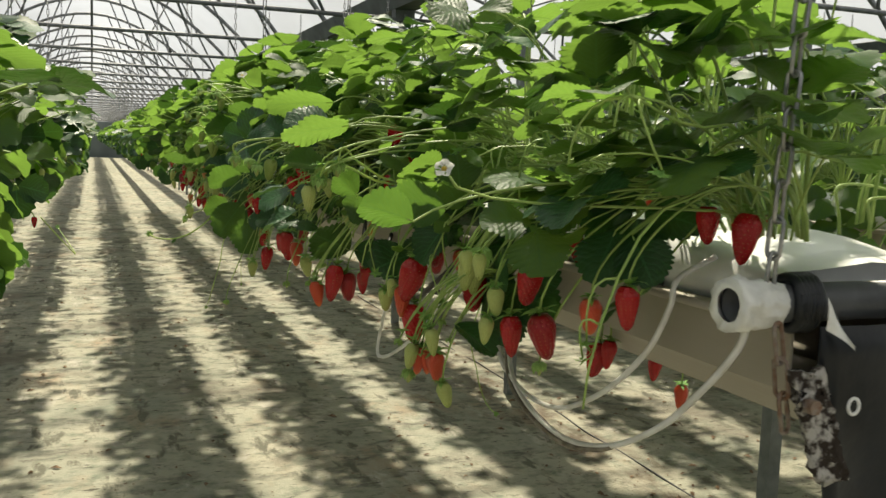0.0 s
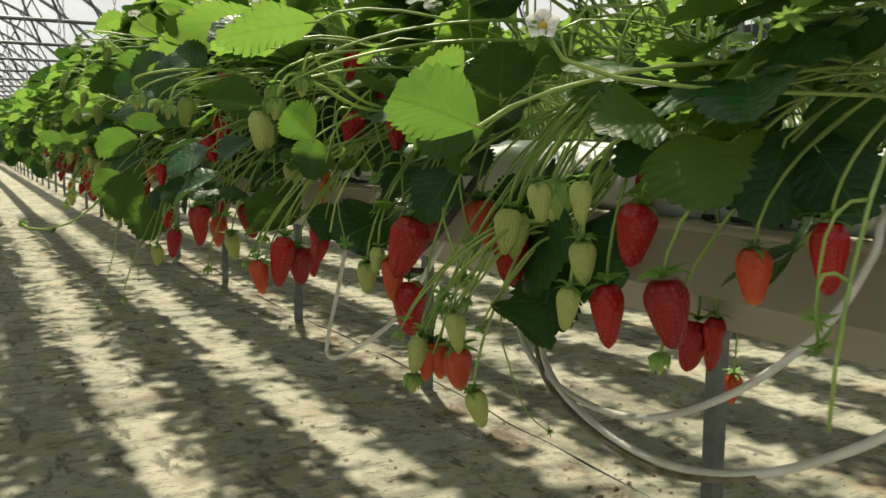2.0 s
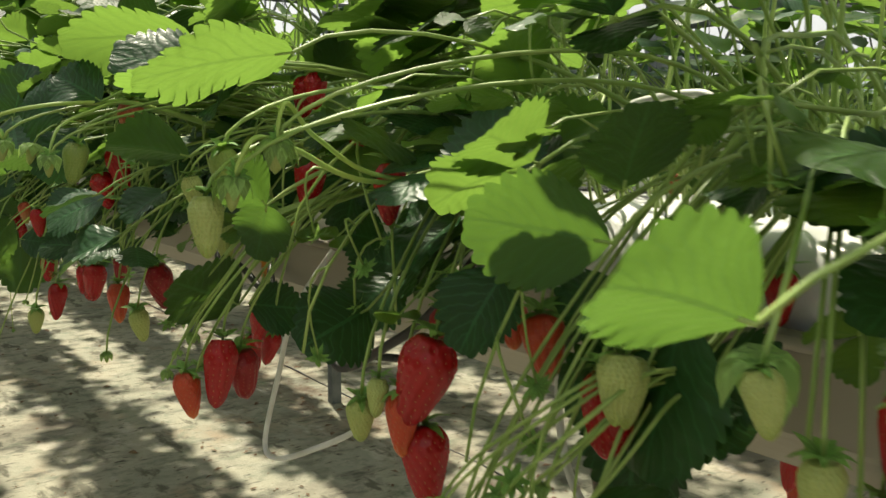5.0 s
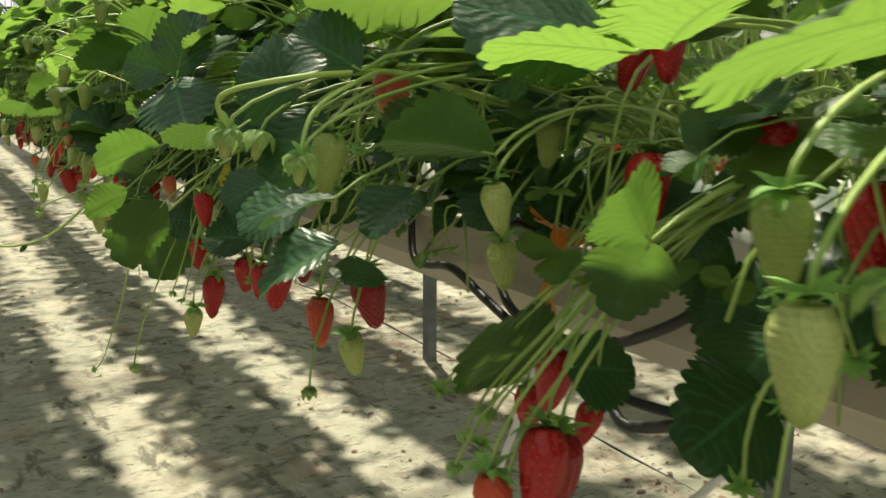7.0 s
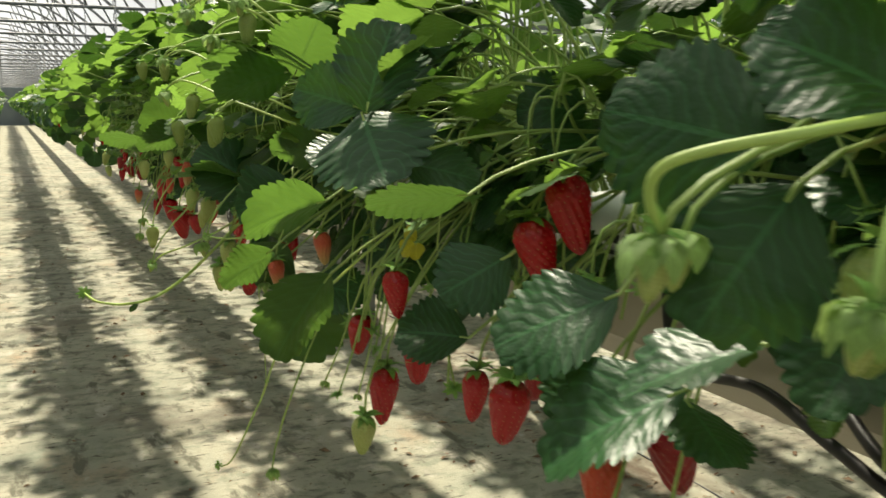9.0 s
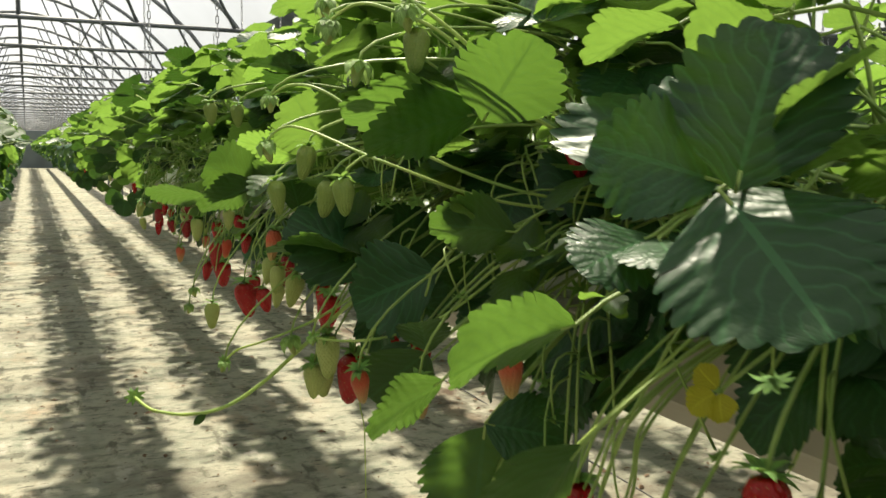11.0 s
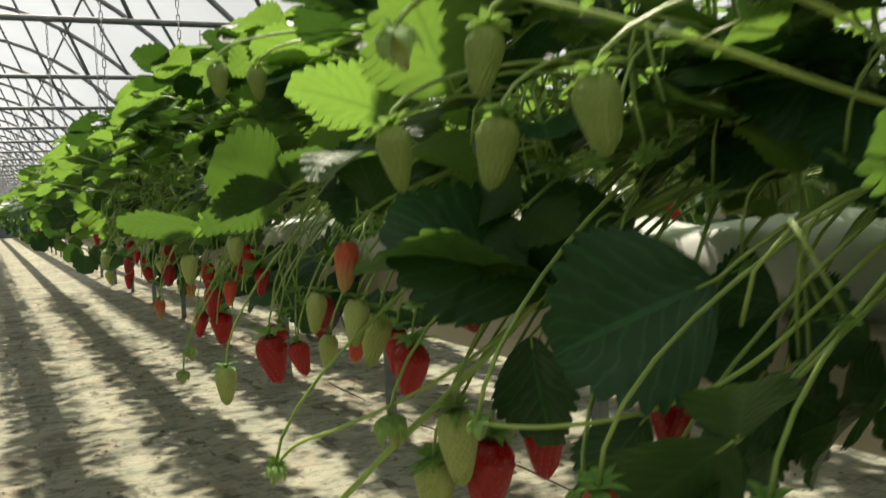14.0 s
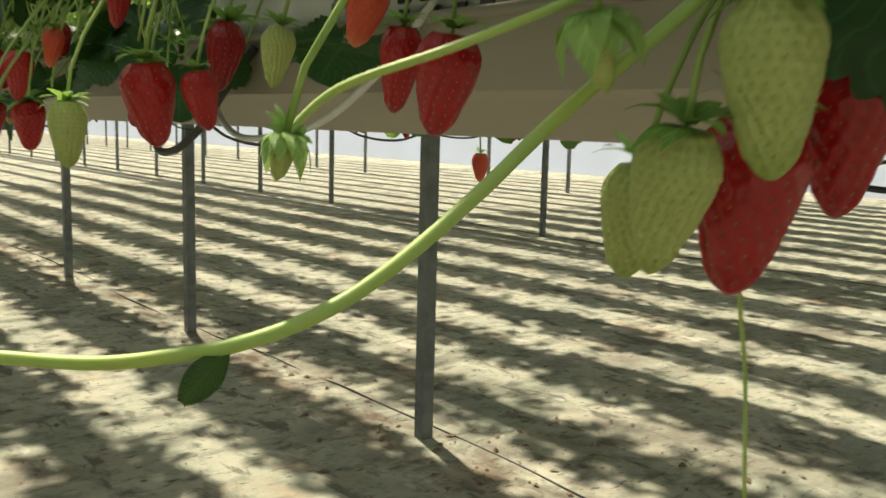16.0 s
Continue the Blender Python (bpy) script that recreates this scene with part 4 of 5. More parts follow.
# leaves that stand out along the walk
leaf(0.612, 0.856, 1.636, 0.064, 200, -30, 20)
leaf(0.622, 0.898, 1.727, 0.064, 120, 5, 0)
leaf(0.624, 0.905, 1.684, 0.060, 170, -20, -20)
leaf(0.547, 0.910, 1.637, 0.060, 120, -35, 0)
leaf(0.603, 0.922, 1.667, 0.060, 90, -15, 10)
leaf(0.572, 0.923, 1.744, 0.064, 60, 10, 20)
leaf(0.540, 0.978, 1.636, 0.058, 60, -8, 10)
leaf(0.524, 1.019, 1.599, 0.064, 100, -15, 10)
leaf(0.492, 1.061, 1.599, 0.060, 80, -20, -20)
leaf(0.518, 1.115, 1.601, 0.055, 110, -30, 0)
leaf(0.585, 1.122, 1.767, 0.064, 100, 10, 0)
leaf(0.472, 1.201, 1.677, 0.060, 150, -15, -10)
leaf(0.542, 1.206, 1.719, 0.060, 70, 5, -10)
leaf(0.494, 1.414, 1.685, 0.060, 80, 0, 20)
leaf(0.544, 1.428, 1.782, 0.062, 100, 0, 10)
leaf(0.562, 1.699, 1.809, 0.064, 60, 10, 0)
leaf(0.517, 1.736, 1.749, 0.055, 110, -35, 15)
leaf(0.481, 1.773, 1.666, 0.055, 100, -10, 0)
leaf(0.526, 2.110, 1.740, 0.064, 90, 0, 0)
leaf(0.502, 2.343, 1.723, 0.064, 60, 5, 10)
leaf(0.399, 2.782, 1.619, 0.064, 120, -30, 0)
leaf(0.423, 3.633, 1.562, 0.060, 90, -15, 10)
leaf(0.492, 1.668, 1.545, 0.024, 139, -79, 6, sunny=0.0, darker=True, form=DRY_LEAF)
leaf(0.440, 2.186, 1.530, 0.016, 90, -68, -49, sunny=0.0, darker=True, form=YELLOW_LEAF)

BLADES = [[mapped_mesh("leaf", *leaflet(LEAF_UNIT, 0.9 * LEAF_UNIT, 60 + k, 10 + k % 3, 0.10 + 0.12 * k, 0.05 + 0.06 * k), [m]) for k in range(5)] for m in (LEAF, MATURE_SHADE, HALF_SHADE, WITHERED)]


def blade(foot, tip, wide, turn, kind=0):
    """One leaflet from its foot to its tip; wide: width over length; turn: degrees about the midrib, 0 with the upper
    face to the sky; kind: 0 young, 1 mature with shade in its colour, 2 with half that shade, 3 withered.
    """
    global count
    count += 1
    foot, tip = Vector(foot), Vector(tip)
    plant = nearest(foot.x + 0.12, foot.y)
    long_ = (tip - foot).length
    way = (tip - foot) / long_
    flat = (Vector((0, 0, 1)) - way * way.z).normalized()
    up = Matrix.Rotation(radians(turn), 3, way) @ flat
    side = way.cross(up)
    turn_m = Matrix((side, way, up)).transposed().to_4x4()
    m = Matrix.Translation(foot - plant.location) @ turn_m @ Matrix.Diagonal((long_ * wide / LEAF_UNIT, long_ / LEAF_UNIT, long_ * 0.9 / LEAF_UNIT, 1))
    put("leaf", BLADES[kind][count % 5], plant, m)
    end = foot - plant.location
    start = crown_foot(end, plant.location)
    home = Vector((-end.x, -end.y, 0)).normalized()
    pts = bezier(start, start + Vector(((end.x - start.x) * 0.1, (end.y - start.y) * 0.2, max(0.07, end.z * 0.95))), end + home * 0.04 + Vector((0, 0, 0.035)), end, 10) + [end + way * long_ * 0.12]
    put("leaf_stalk", Shape().tube(pts, 0.0021, 0.0009, 6).mesh("leaf_stalk", STALK), plant)


# small young leaflets and bracts among the fruit stalks on the aisle side
young = random.Random(91)
for p in PLANTS:
    for k in range(4):
        at = Vector((young.uniform(0.40, 0.53), p.location.y + young.uniform(-0.07, 0.07), young.uniform(1.50, 1.68))) - p.location
        size = young.choice((0.012, 0.016, 0.020, 0.026))
        for j in range(2 if k % 3 else 3):
            m = Matrix.Translation(at) @ pose(0, 0, 0, 0, 0, 90 + young.uniform(-60, 60) + 75 * (j - 0.5)) @ pose(0, 0, 0, young.uniform(-45, 25), young.uniform(-40, 40), 0)
            put("leaf", BLADES[0][(k + j) % 5], p, m @ Matrix.Scale(size / LEAF_UNIT, 4))
        twig = Shape().tube(bezier(Vector((0.63 - p.location.x, at.y * 0.5, 0)), Vector((0.62 - p.location.x, at.y * 0.6, 0.05)), at + Vector((0.03, 0, 0.03)), at, 7), 0.0010, 0.0007, 4)
        put("crown_stalk", twig.mesh("crown_stalk", STALK), p)


# leaflets that stand out along the walk
blade((0.340, 1.040, 1.569), (0.293, 1.046, 1.586), 0.89, 51, 2)
blade((0.525, 1.084, 1.584), (0.477, 1.124, 1.594), 0.90, -47, 1)
blade((0.530, 1.079, 1.584), (0.567, 1.040, 1.599), 0.95, 70, 1)
blade((0.520, 1.000, 1.565), (0.495, 0.995, 1.518), 0.97, -33, 1)
blade((0.530, 0.989, 1.562), (0.531, 0.954, 1.522), 0.94, 47, 1)
blade((0.520, 1.088, 1.563), (0.474, 1.088, 1.545), 0.94, -19, 1)
blade((0.450, 1.207, 1.441), (0.486, 1.172, 1.417), 0.92, 13, 1)
blade((0.500, 1.196, 1.529), (0.477, 1.201, 1.448), 0.92, -6, 1)
blade((0.360, 1.332, 1.656), (0.282, 1.347, 1.643), 0.90, 24)
blade((0.500, 1.572, 1.658), (0.516, 1.534, 1.689), 0.91, -27)
blade((0.370, 2.204, 1.505), (0.321, 2.218, 1.439), 0.93, 52, 2)
blade((0.400, 1.603, 1.598), (0.344, 1.623, 1.613), 0.92, 37, 2)
blade((0.420, 1.167, 1.571), (0.374, 1.205, 1.582), 0.91, 60, 2)
blade((0.440, 1.181, 1.591), (0.424, 1.153, 1.629), 0.93, 10, 2)
blade((0.450, 1.281, 1.579), (0.463, 1.301, 1.630), 0.96, -8, 1)
blade((0.530, 1.407, 1.599), (0.489, 1.417, 1.628), 0.92, 56, 2)
blade((0.550, 1.368, 1.599), (0.581, 1.334, 1.632), 0.95, -58, 2)
blade((0.370, 1.465, 1.647), (0.311, 1.477, 1.651), 0.88, 14)
blade((0.380, 1.486, 1.652), (0.318, 1.509, 1.667), 0.90, -51, 1)
blade((0.370, 1.450, 1.648), (0.342, 1.395, 1.666), 0.97, 18)
blade((0.500, 1.502, 1.482), (0.439, 1.491, 1.464), 1.02, -53, 1)
blade((0.470, 1.296, 1.541), (0.437, 1.299, 1.499), 0.93, -35, 1)
blade((0.420, 1.648, 1.696), (0.323, 1.674, 1.690), 0.86, 28)
blade((0.500, 1.583, 1.665), (0.505, 1.543, 1.692), 0.91, -15)
blade((0.390, 1.681, 1.588), (0.390, 1.641, 1.624), 0.94, -22, 2)
blade((0.420, 1.505, 1.565), (0.425, 1.534, 1.526), 0.90, 31, 2)
blade((0.420, 1.505, 1.565), (0.385, 1.492, 1.596), 0.85, 65, 2)
blade((0.440, 1.590, 1.479), (0.487, 1.582, 1.471), 0.95, 55, 1)
blade((0.440, 1.612, 1.475), (0.379, 1.594, 1.504), 0.96, 58, 2)
blade((0.500, 1.671, 1.524), (0.489, 1.678, 1.473), 0.91, 3, 3)
blade((0.510, 1.672, 1.527), (0.516, 1.719, 1.543), 0.91, 27, 3)
blade((0.420, 1.724, 1.565), (0.378, 1.716, 1.543), 0.97, -15, 1)
blade((0.330, 1.695, 1.631), (0.305, 1.740, 1.641), 0.99, -76, 1)
blade((0.340, 1.693, 1.620), (0.307, 1.696, 1.580), 0.95, -48, 1)
blade((0.350, 1.661, 1.641), (0.323, 1.694, 1.665), 0.89, -44, 1)
blade((0.360, 1.721, 1.564), (0.317, 1.744, 1.549), 0.87, -5, 1)
blade((0.400, 1.804, 1.519), (0.343, 1.837, 1.486), 0.87, -23, 1)
blade((0.420, 1.827, 1.504), (0.410, 1.783, 1.490), 0.87, -11, 1)
blade((0.360, 2.102, 1.636), (0.351, 2.037, 1.595), 1.03, 26, 1)
blade((0.360, 2.102, 1.639), (0.320, 2.129, 1.654), 0.93, -66, 1)
blade((0.360, 2.094, 1.636), (0.378, 2.093, 1.700), 0.92, 49, 1)
blade((0.380, 2.096, 1.650), (0.392, 2.070, 1.691), 0.91, 14)
blade((0.370, 1.958, 1.592), (0.315, 1.977, 1.591), 0.92, 24, 2)
blade((0.380, 2.072, 1.603), (0.421, 2.042, 1.594), 0.94, 41, 1)
blade((0.410, 2.387, 1.459), (0.460, 2.354, 1.451), 0.92, 57, 1)
blade((0.410, 2.387, 1.457), (0.408, 2.398, 1.377), 1.00, 32, 2)
blade((0.420, 2.053, 1.481), (0.377, 2.085, 1.485), 0.89, -56, 1)
blade((0.420, 1.998, 1.548), (0.374, 2.004, 1.525), 1.00, -54, 1)
blade((0.400, 1.855, 1.552), (0.347, 1.886, 1.526), 0.92, -37, 1)
blade((0.360, 2.350, 1.504), (0.311, 2.357, 1.473), 0.95, 56, 2)
blade((0.370, 2.213, 1.564), (0.302, 2.223, 1.547), 0.93, 47, 2)
blade((0.420, 1.894, 1.501), (0.379, 1.875, 1.488), 0.90, -25, 1)
blade((0.384, 2.347, 1.668), (0.394, 2.300, 1.717), 0.96, -36, 2)
blade((0.385, 2.353, 1.675), (0.307, 2.394, 1.676), 0.92, 27, 2)
blade((0.385, 2.351, 1.674), (0.315, 2.376, 1.654), 0.93, 42, 2)
blade((0.500, 2.808, 1.805), (0.393, 2.839, 1.825), 0.88, 28)
blade((0.470, 2.481, 1.761), (0.409, 2.492, 1.782), 0.94, 60)
blade((0.470, 2.479, 1.768), (0.507, 2.453, 1.801), 0.91, -41)
blade((0.500, 2.420, 1.806), (0.454, 2.416, 1.816), 0.91, 29)
blade((0.440, 2.365, 1.736), (0.480, 2.340, 1.760), 0.93, 35, 1)
blade((0.440, 2.369, 1.736), (0.432, 2.412, 1.749), 0.86, -45, 1)
blade((0.440, 2.228, 1.718), (0.405, 2.268, 1.705), 0.90, 13)
blade((0.500, 2.321, 1.796), (0.442, 2.345, 1.813), 0.92, 11)
blade((0.390, 2.685, 1.646), (0.345, 2.651, 1.699), 0.99, 45)
blade((0.380, 2.739, 1.637), (0.317, 2.753, 1.661), 0.92, 38)
blade((0.400, 2.187, 1.628), (0.426, 2.241, 1.688), 1.10, -12, 1)
blade((0.400, 2.185, 1.629), (0.416, 2.174, 1.694), 0.88, 31, 1)
blade((0.390, 2.176, 1.610), (0.368, 2.135, 1.604), 0.93, -2, 1)
blade((0.390, 2.180, 1.611), (0.344, 2.171, 1.599), 0.94, -32, 1)
blade((0.430, 2.384, 1.594), (0.379, 2.416, 1.600), 0.95, 58, 2)
blade((0.440, 2.541, 1.546), (0.374, 2.574, 1.517), 1.03, -69, 1)
blade((0.440, 2.674, 1.534), (0.339, 2.714, 1.563), 0.85, 3, 2)
blade((0.440, 2.671, 1.534), (0.357, 2.707, 1.584), 0.93, -53, 1)
blade((0.440, 2.669, 1.534), (0.503, 2.692, 1.584), 1.10, 57, 1)
blade((0.410, 3.060, 1.601), (0.331, 3.083, 1.571), 0.94, 40, 2)
blade((0.410, 3.060, 1.603), (0.334, 3.052, 1.630), 1.03, 69, 2)
blade((0.410, 3.060, 1.603), (0.432, 3.026, 1.642), 0.90, -11, 2)
blade((0.400, 3.409, 1.566), (0.301, 3.420, 1.582), 0.92, 19, 2)
blade((0.400, 3.376, 1.578), (0.468, 3.370, 1.543), 0.93, -34, 2)
blade((0.400, 2.825, 1.577), (0.389, 2.839, 1.633), 0.90, -11, 1)
blade((0.450, 2.713, 1.500), (0.448, 2.697, 1.433), 0.90, 65, 1)
blade((0.460, 2.701, 1.500), (0.498, 2.643, 1.491), 0.90, 43, 1)
blade((0.420, 2.513, 1.483), (0.389, 2.566, 1.435), 0.91, 47, 2)
blade((0.430, 2.532, 1.469), (0.408, 2.547, 1.425), 0.91, -6, 1)
blade((0.440, 2.592, 1.474), (0.404, 2.595, 1.443), 0.90, -12, 1)
blade((0.420, 2.511, 1.483), (0.401, 2.485, 1.519), 0.88, 7, 2)
blade((0.500, 2.748, 1.530), (0.552, 2.686, 1.491), 0.92, 24, 1)

# fruit on the aisle side
fruit("RIPE", 0.600, 0.920, 1.564, 0.044)
fruit("RIPE", 0.585, 0.955, 1.573, 0.034)
fruit("RIPE", 0.508, 0.957, 1.501, 0.039)
fruit("ORANGE", 0.495, 0.996, 1.487, 0.032)
fruit("GREEN", 0.400, 1.031, 1.529, 0.024)
fruit("DEEP", 0.465, 1.036, 1.460, 0.044)
fruit("BUD", 0.470, 1.042, 1.428, 0.016)
fruit("RIPE", 0.470, 1.064, 1.505, 0.039)
fruit("RIPE", 0.455, 1.076, 1.454, 0.040)
fruit("GREEN", 0.440, 1.082, 1.487, 0.028)
fruit("GREEN", 0.435, 1.087, 1.458, 0.028)
fruit("GREEN", 0.410, 1.088, 1.525, 0.024)
fruit("RIPE", 0.600, 1.127, 1.416, 0.032)
fruit("RIPE", 0.600, 1.147, 1.406, 0.039)
fruit("RIPE", 0.600, 1.211, 1.523, 0.033)
fruit("GREEN", 0.440, 1.213, 1.359, 0.029)
fruit("GREEN", 0.430, 1.227, 1.417, 0.031)
fruit("ORANGE", 0.447, 1.258, 1.380, 0.032)
fruit("ORANGE", 0.440, 1.284, 1.382, 0.032)
fruit("BUD", 0.430, 1.295, 1.361, 0.019)
fruit("RIPE", 0.800, 1.329, 1.339, 0.036)
fruit("ORANGE", 0.520, 1.353, 1.493, 0.032)
fruit("ORANGE", 0.880, 1.376, 1.282, 0.036)
fruit("DEEP", 0.500, 1.399, 1.482, 0.032)
fruit("GREEN", 0.400, 1.604, 1.568, 0.029)
fruit("RIPE", 0.480, 1.646, 1.446, 0.042)
fruit("RIPE", 0.480, 1.680, 1.415, 0.036)
fruit("DEEP", 0.460, 2.021, 1.455, 0.032)
fruit("BUD", 0.360, 2.373, 1.266, 0.015)
fruit("RIPE", 0.520, 2.453, 1.644, 0.032)
fruit("BLUSH", 0.395, 2.471, 1.456, 0.034)
fruit("RIPE", 0.430, 2.740, 1.526, 0.039)
fruit("GREEN", 0.400, 2.968, 1.494, 0.034)
fruit("RIPE", 0.420, 3.098, 1.434, 0.035)
fruit("RIPE", 0.430, 3.241, 1.501, 0.032)
fruit("GREEN", 0.410, 3.278, 1.537, 0.033)
fruit("RIPE", 0.430, 3.311, 1.525, 0.032)
fruit("BUD", 0.370, 3.383, 1.406, 0.020)
fruit("ORANGE", 0.430, 3.393, 1.478, 0.032)
fruit("GREEN", 0.380, 3.395, 1.511, 0.037)
fruit("BUD", 0.370, 3.430, 1.370, 0.020)
fruit("ORANGE", 0.950, 3.438, 1.371, 0.035)
fruit("RIPE", 0.430, 3.489, 1.457, 0.045)
fruit("RIPE", 0.450, 3.552, 1.411, 0.050)
fruit("RIPE", 1.000, 4.027, 1.407, 0.032)
fruit("RIPE", 0.435, 2.742, 1.403, 0.054)
fruit("RIPE", 0.466, 2.731, 1.426, 0.055)
fruit("GREEN", 0.398, 2.719, 1.436, 0.045)
fruit("GREEN", 0.389, 2.736, 1.405, 0.041)
fruit("GREEN", 0.409, 2.765, 1.397, 0.035)
fruit("BUD", 0.367, 2.750, 1.443, 0.024)
fruit("BUD", 0.308, 2.801, 1.415, 0.014)
fruit("BLUSH", 0.368, 2.536, 1.451, 0.030)
fruit("BUD", 0.386, 2.573, 1.443, 0.020)
fruit("RIPE", 0.440, 2.576, 1.469, 0.036)
fruit("BUD", 0.402, 2.550, 1.425, 0.016)
fruit("BUD", 0.346, 2.597, 1.481, 0.011)
fruit("DEEP", 0.458, 2.828, 1.511, 0.055)
fruit("BLUSH", 0.361, 2.788, 1.546, 0.033)
fruit("GREEN", 0.365, 2.787, 1.509, 0.030)
fruit("GREEN", 0.395, 2.825, 1.489, 0.038)
fruit("RIPE", 0.463, 2.919, 1.442, 0.048)
fruit("RIPE", 0.471, 2.967, 1.451, 0.044)
fruit("ORANGE", 0.418, 2.919, 1.470, 0.028)
fruit("DEEP", 0.475, 3.168, 1.464, 0.046)
fruit("RIPE", 0.401, 3.127, 1.431, 0.050)
fruit("RIPE", 0.430, 3.190, 1.437, 0.042)
fruit("GREEN", 0.354, 3.122, 1.413, 0.036)
fruit("GREEN", 0.420, 3.000, 1.455, 0.030)
fruit("BUD", 0.280, 1.680, 1.601, 0.020)
fruit("BUD", 0.305, 1.700, 1.598, 0.020)
fruit("GREEN", 0.328, 1.653, 1.592, 0.032)
fruit("BUD", 0.304, 1.637, 1.590, 0.020)
fruit("BLUSH", 0.378, 1.680, 1.625, 0.034)
fruit("RIPE", 0.429, 2.230, 1.385, 0.050)
fruit("RIPE", 0.483, 2.281, 1.395, 0.045)
fruit("RIPE", 0.420, 2.040, 1.442, 0.036)
fruit("RIPE", 0.421, 1.993, 1.443, 0.044)
fruit("RIPE", 0.443, 1.972, 1.575, 0.050)
fruit("RIPE", 0.429, 1.988, 1.550, 0.042)
fruit("ORANGE", 0.418, 1.890, 1.436, 0.042)
fruit("DEEP", 0.455, 1.880, 1.450, 0.050)
fruit("GREEN", 0.388, 2.176, 1.370, 0.035)
fruit("RIPE", 0.611, 2.407, 1.605, 0.040)
fruit("RIPE", 0.607, 2.230, 1.609, 0.045)
fruit("GREEN", 0.450, 1.670, 1.520, 0.034)
fruit("BLUSH", 0.411, 2.357, 1.500, 0.033)
fruit("GREEN", 0.339, 2.490, 1.613, 0.028)
fruit("RIPE", 0.380, 2.092, 1.508, 0.034)
fruit("RIPE", 0.434, 2.304, 1.421, 0.040)
fruit("RIPE", 0.406, 1.561, 1.433, 0.052)
fruit("DEEP", 0.425, 1.575, 1.425, 0.042)
fruit("ORANGE", 0.379, 1.572, 1.417, 0.037)
fruit("RIPE", 0.452, 1.340, 1.467, 0.056)
fruit("DEEP", 0.478, 1.352, 1.505, 0.042)
fruit("RIPE", 0.509, 1.615, 1.646, 0.036)
fruit("RIPE", 0.484, 1.442, 1.573, 0.042)
fruit("GREEN", 0.422, 1.839, 1.418, 0.036)
fruit("BUD", 0.395, 1.860, 1.385, 0.014)
fruit("BUD", 0.343, 1.318, 1.603, 0.020)
fruit("BUD", 0.323, 1.323, 1.585, 0.020)
fruit("GREEN", 0.315, 1.341, 1.569, 0.031)
fruit("GREEN", 0.334, 1.365, 1.593, 0.028)
fruit("GREEN", 0.475, 1.650, 1.599, 0.032)
fruit("BUD", 0.306, 2.425, 1.739, 0.018)
fruit("BUD", 0.293, 2.376, 1.719, 0.018)
fruit("BUD", 0.336, 2.358, 1.728, 0.020)
fruit("GREEN", 0.346, 2.364, 1.710, 0.028)
fruit("BUD", 0.318, 2.393, 1.696, 0.020)
fruit("BUD", 0.292, 2.521, 1.682, 0.015)
fruit("BUD", 0.298, 2.561, 1.645, 0.020)
fruit("GREEN", 0.326, 2.537, 1.638, 0.027)
fruit("GREEN", 0.319, 2.616, 1.606, 0.030)
fruit("GREEN", 0.360, 2.587, 1.606, 0.032)
fruit("GREEN", 0.329, 2.976, 1.690, 0.028)
fruit("GREEN", 0.364, 2.985, 1.689, 0.028)
fruit("ORANGE", 0.440, 1.358, 1.441, 0.040)
fruit("GREEN", 0.430, 1.369, 1.456, 0.024)
fruit("GREEN", 0.425, 1.382, 1.438, 0.030)
fruit("ORANGE", 0.490, 1.290, 1.494, 0.040)
fruit("RIPE", 0.500, 1.506, 1.600, 0.040)
fruit("RIPE", 0.500, 1.594, 1.573, 0.044)
fruit("GREEN", 0.460, 1.199, 1.496, 0.034)
fruit("RIPE", 0.480, 1.224, 1.473, 0.045)
fruit("RIPE", 0.460, 1.587, 1.439, 0.030)
fruit("GREEN", 0.430, 1.284, 1.388, 0.030)
fruit("ORANGE", 0.440, 1.236, 1.385, 0.036)
fruit("RIPE", 0.455, 1.357, 1.413, 0.048)
fruit("ORANGE", 0.445, 1.278, 1.383, 0.032)
fruit("BUD", 0.430, 1.102, 1.523, 0.030)
fruit("ORANGE", 0.520, 1.317, 1.482, 0.034)
fruit("RIPE", 0.500, 1.584, 1.649, 0.030)
fruit("GREEN", 0.470, 1.202, 1.492, 0.035)
fruit("RIPE", 0.480, 1.224, 1.475, 0.040)

# far fruit on the other side and along the row beyond the reach of the walk
for n_, p in enumerate(PLANTS):
    cx, cy = p.location.x, p.location.y
    for k in range(2):
        fruit(FILL.choice(("RIPE", "RIPE", "ORANGE", "GREEN")), GUTTER_X + FILL.uniform(0.17, 0.26), cy + FILL.uniform(-0.08, 0.08), FILL.uniform(1.42, 1.55), FILL.uniform(0.03, 0.042), p)
    if cy > 3.5:
        for k in range(2):
            fruit(FILL.choice(("RIPE", "RIPE", "DEEP", "BLUSH", "GREEN", "GREEN")), FILL.uniform(0.40, 0.5), cy + FILL.uniform(-0.08, 0.08), FILL.uniform(1.40, 1.53), FILL.uniform(0.028, 0.045), p)
flower(0.352, 1.000, 1.616, 0.017, 62, -35)
flower(0.370, 2.222, 1.767, 0.021, 38, -25)


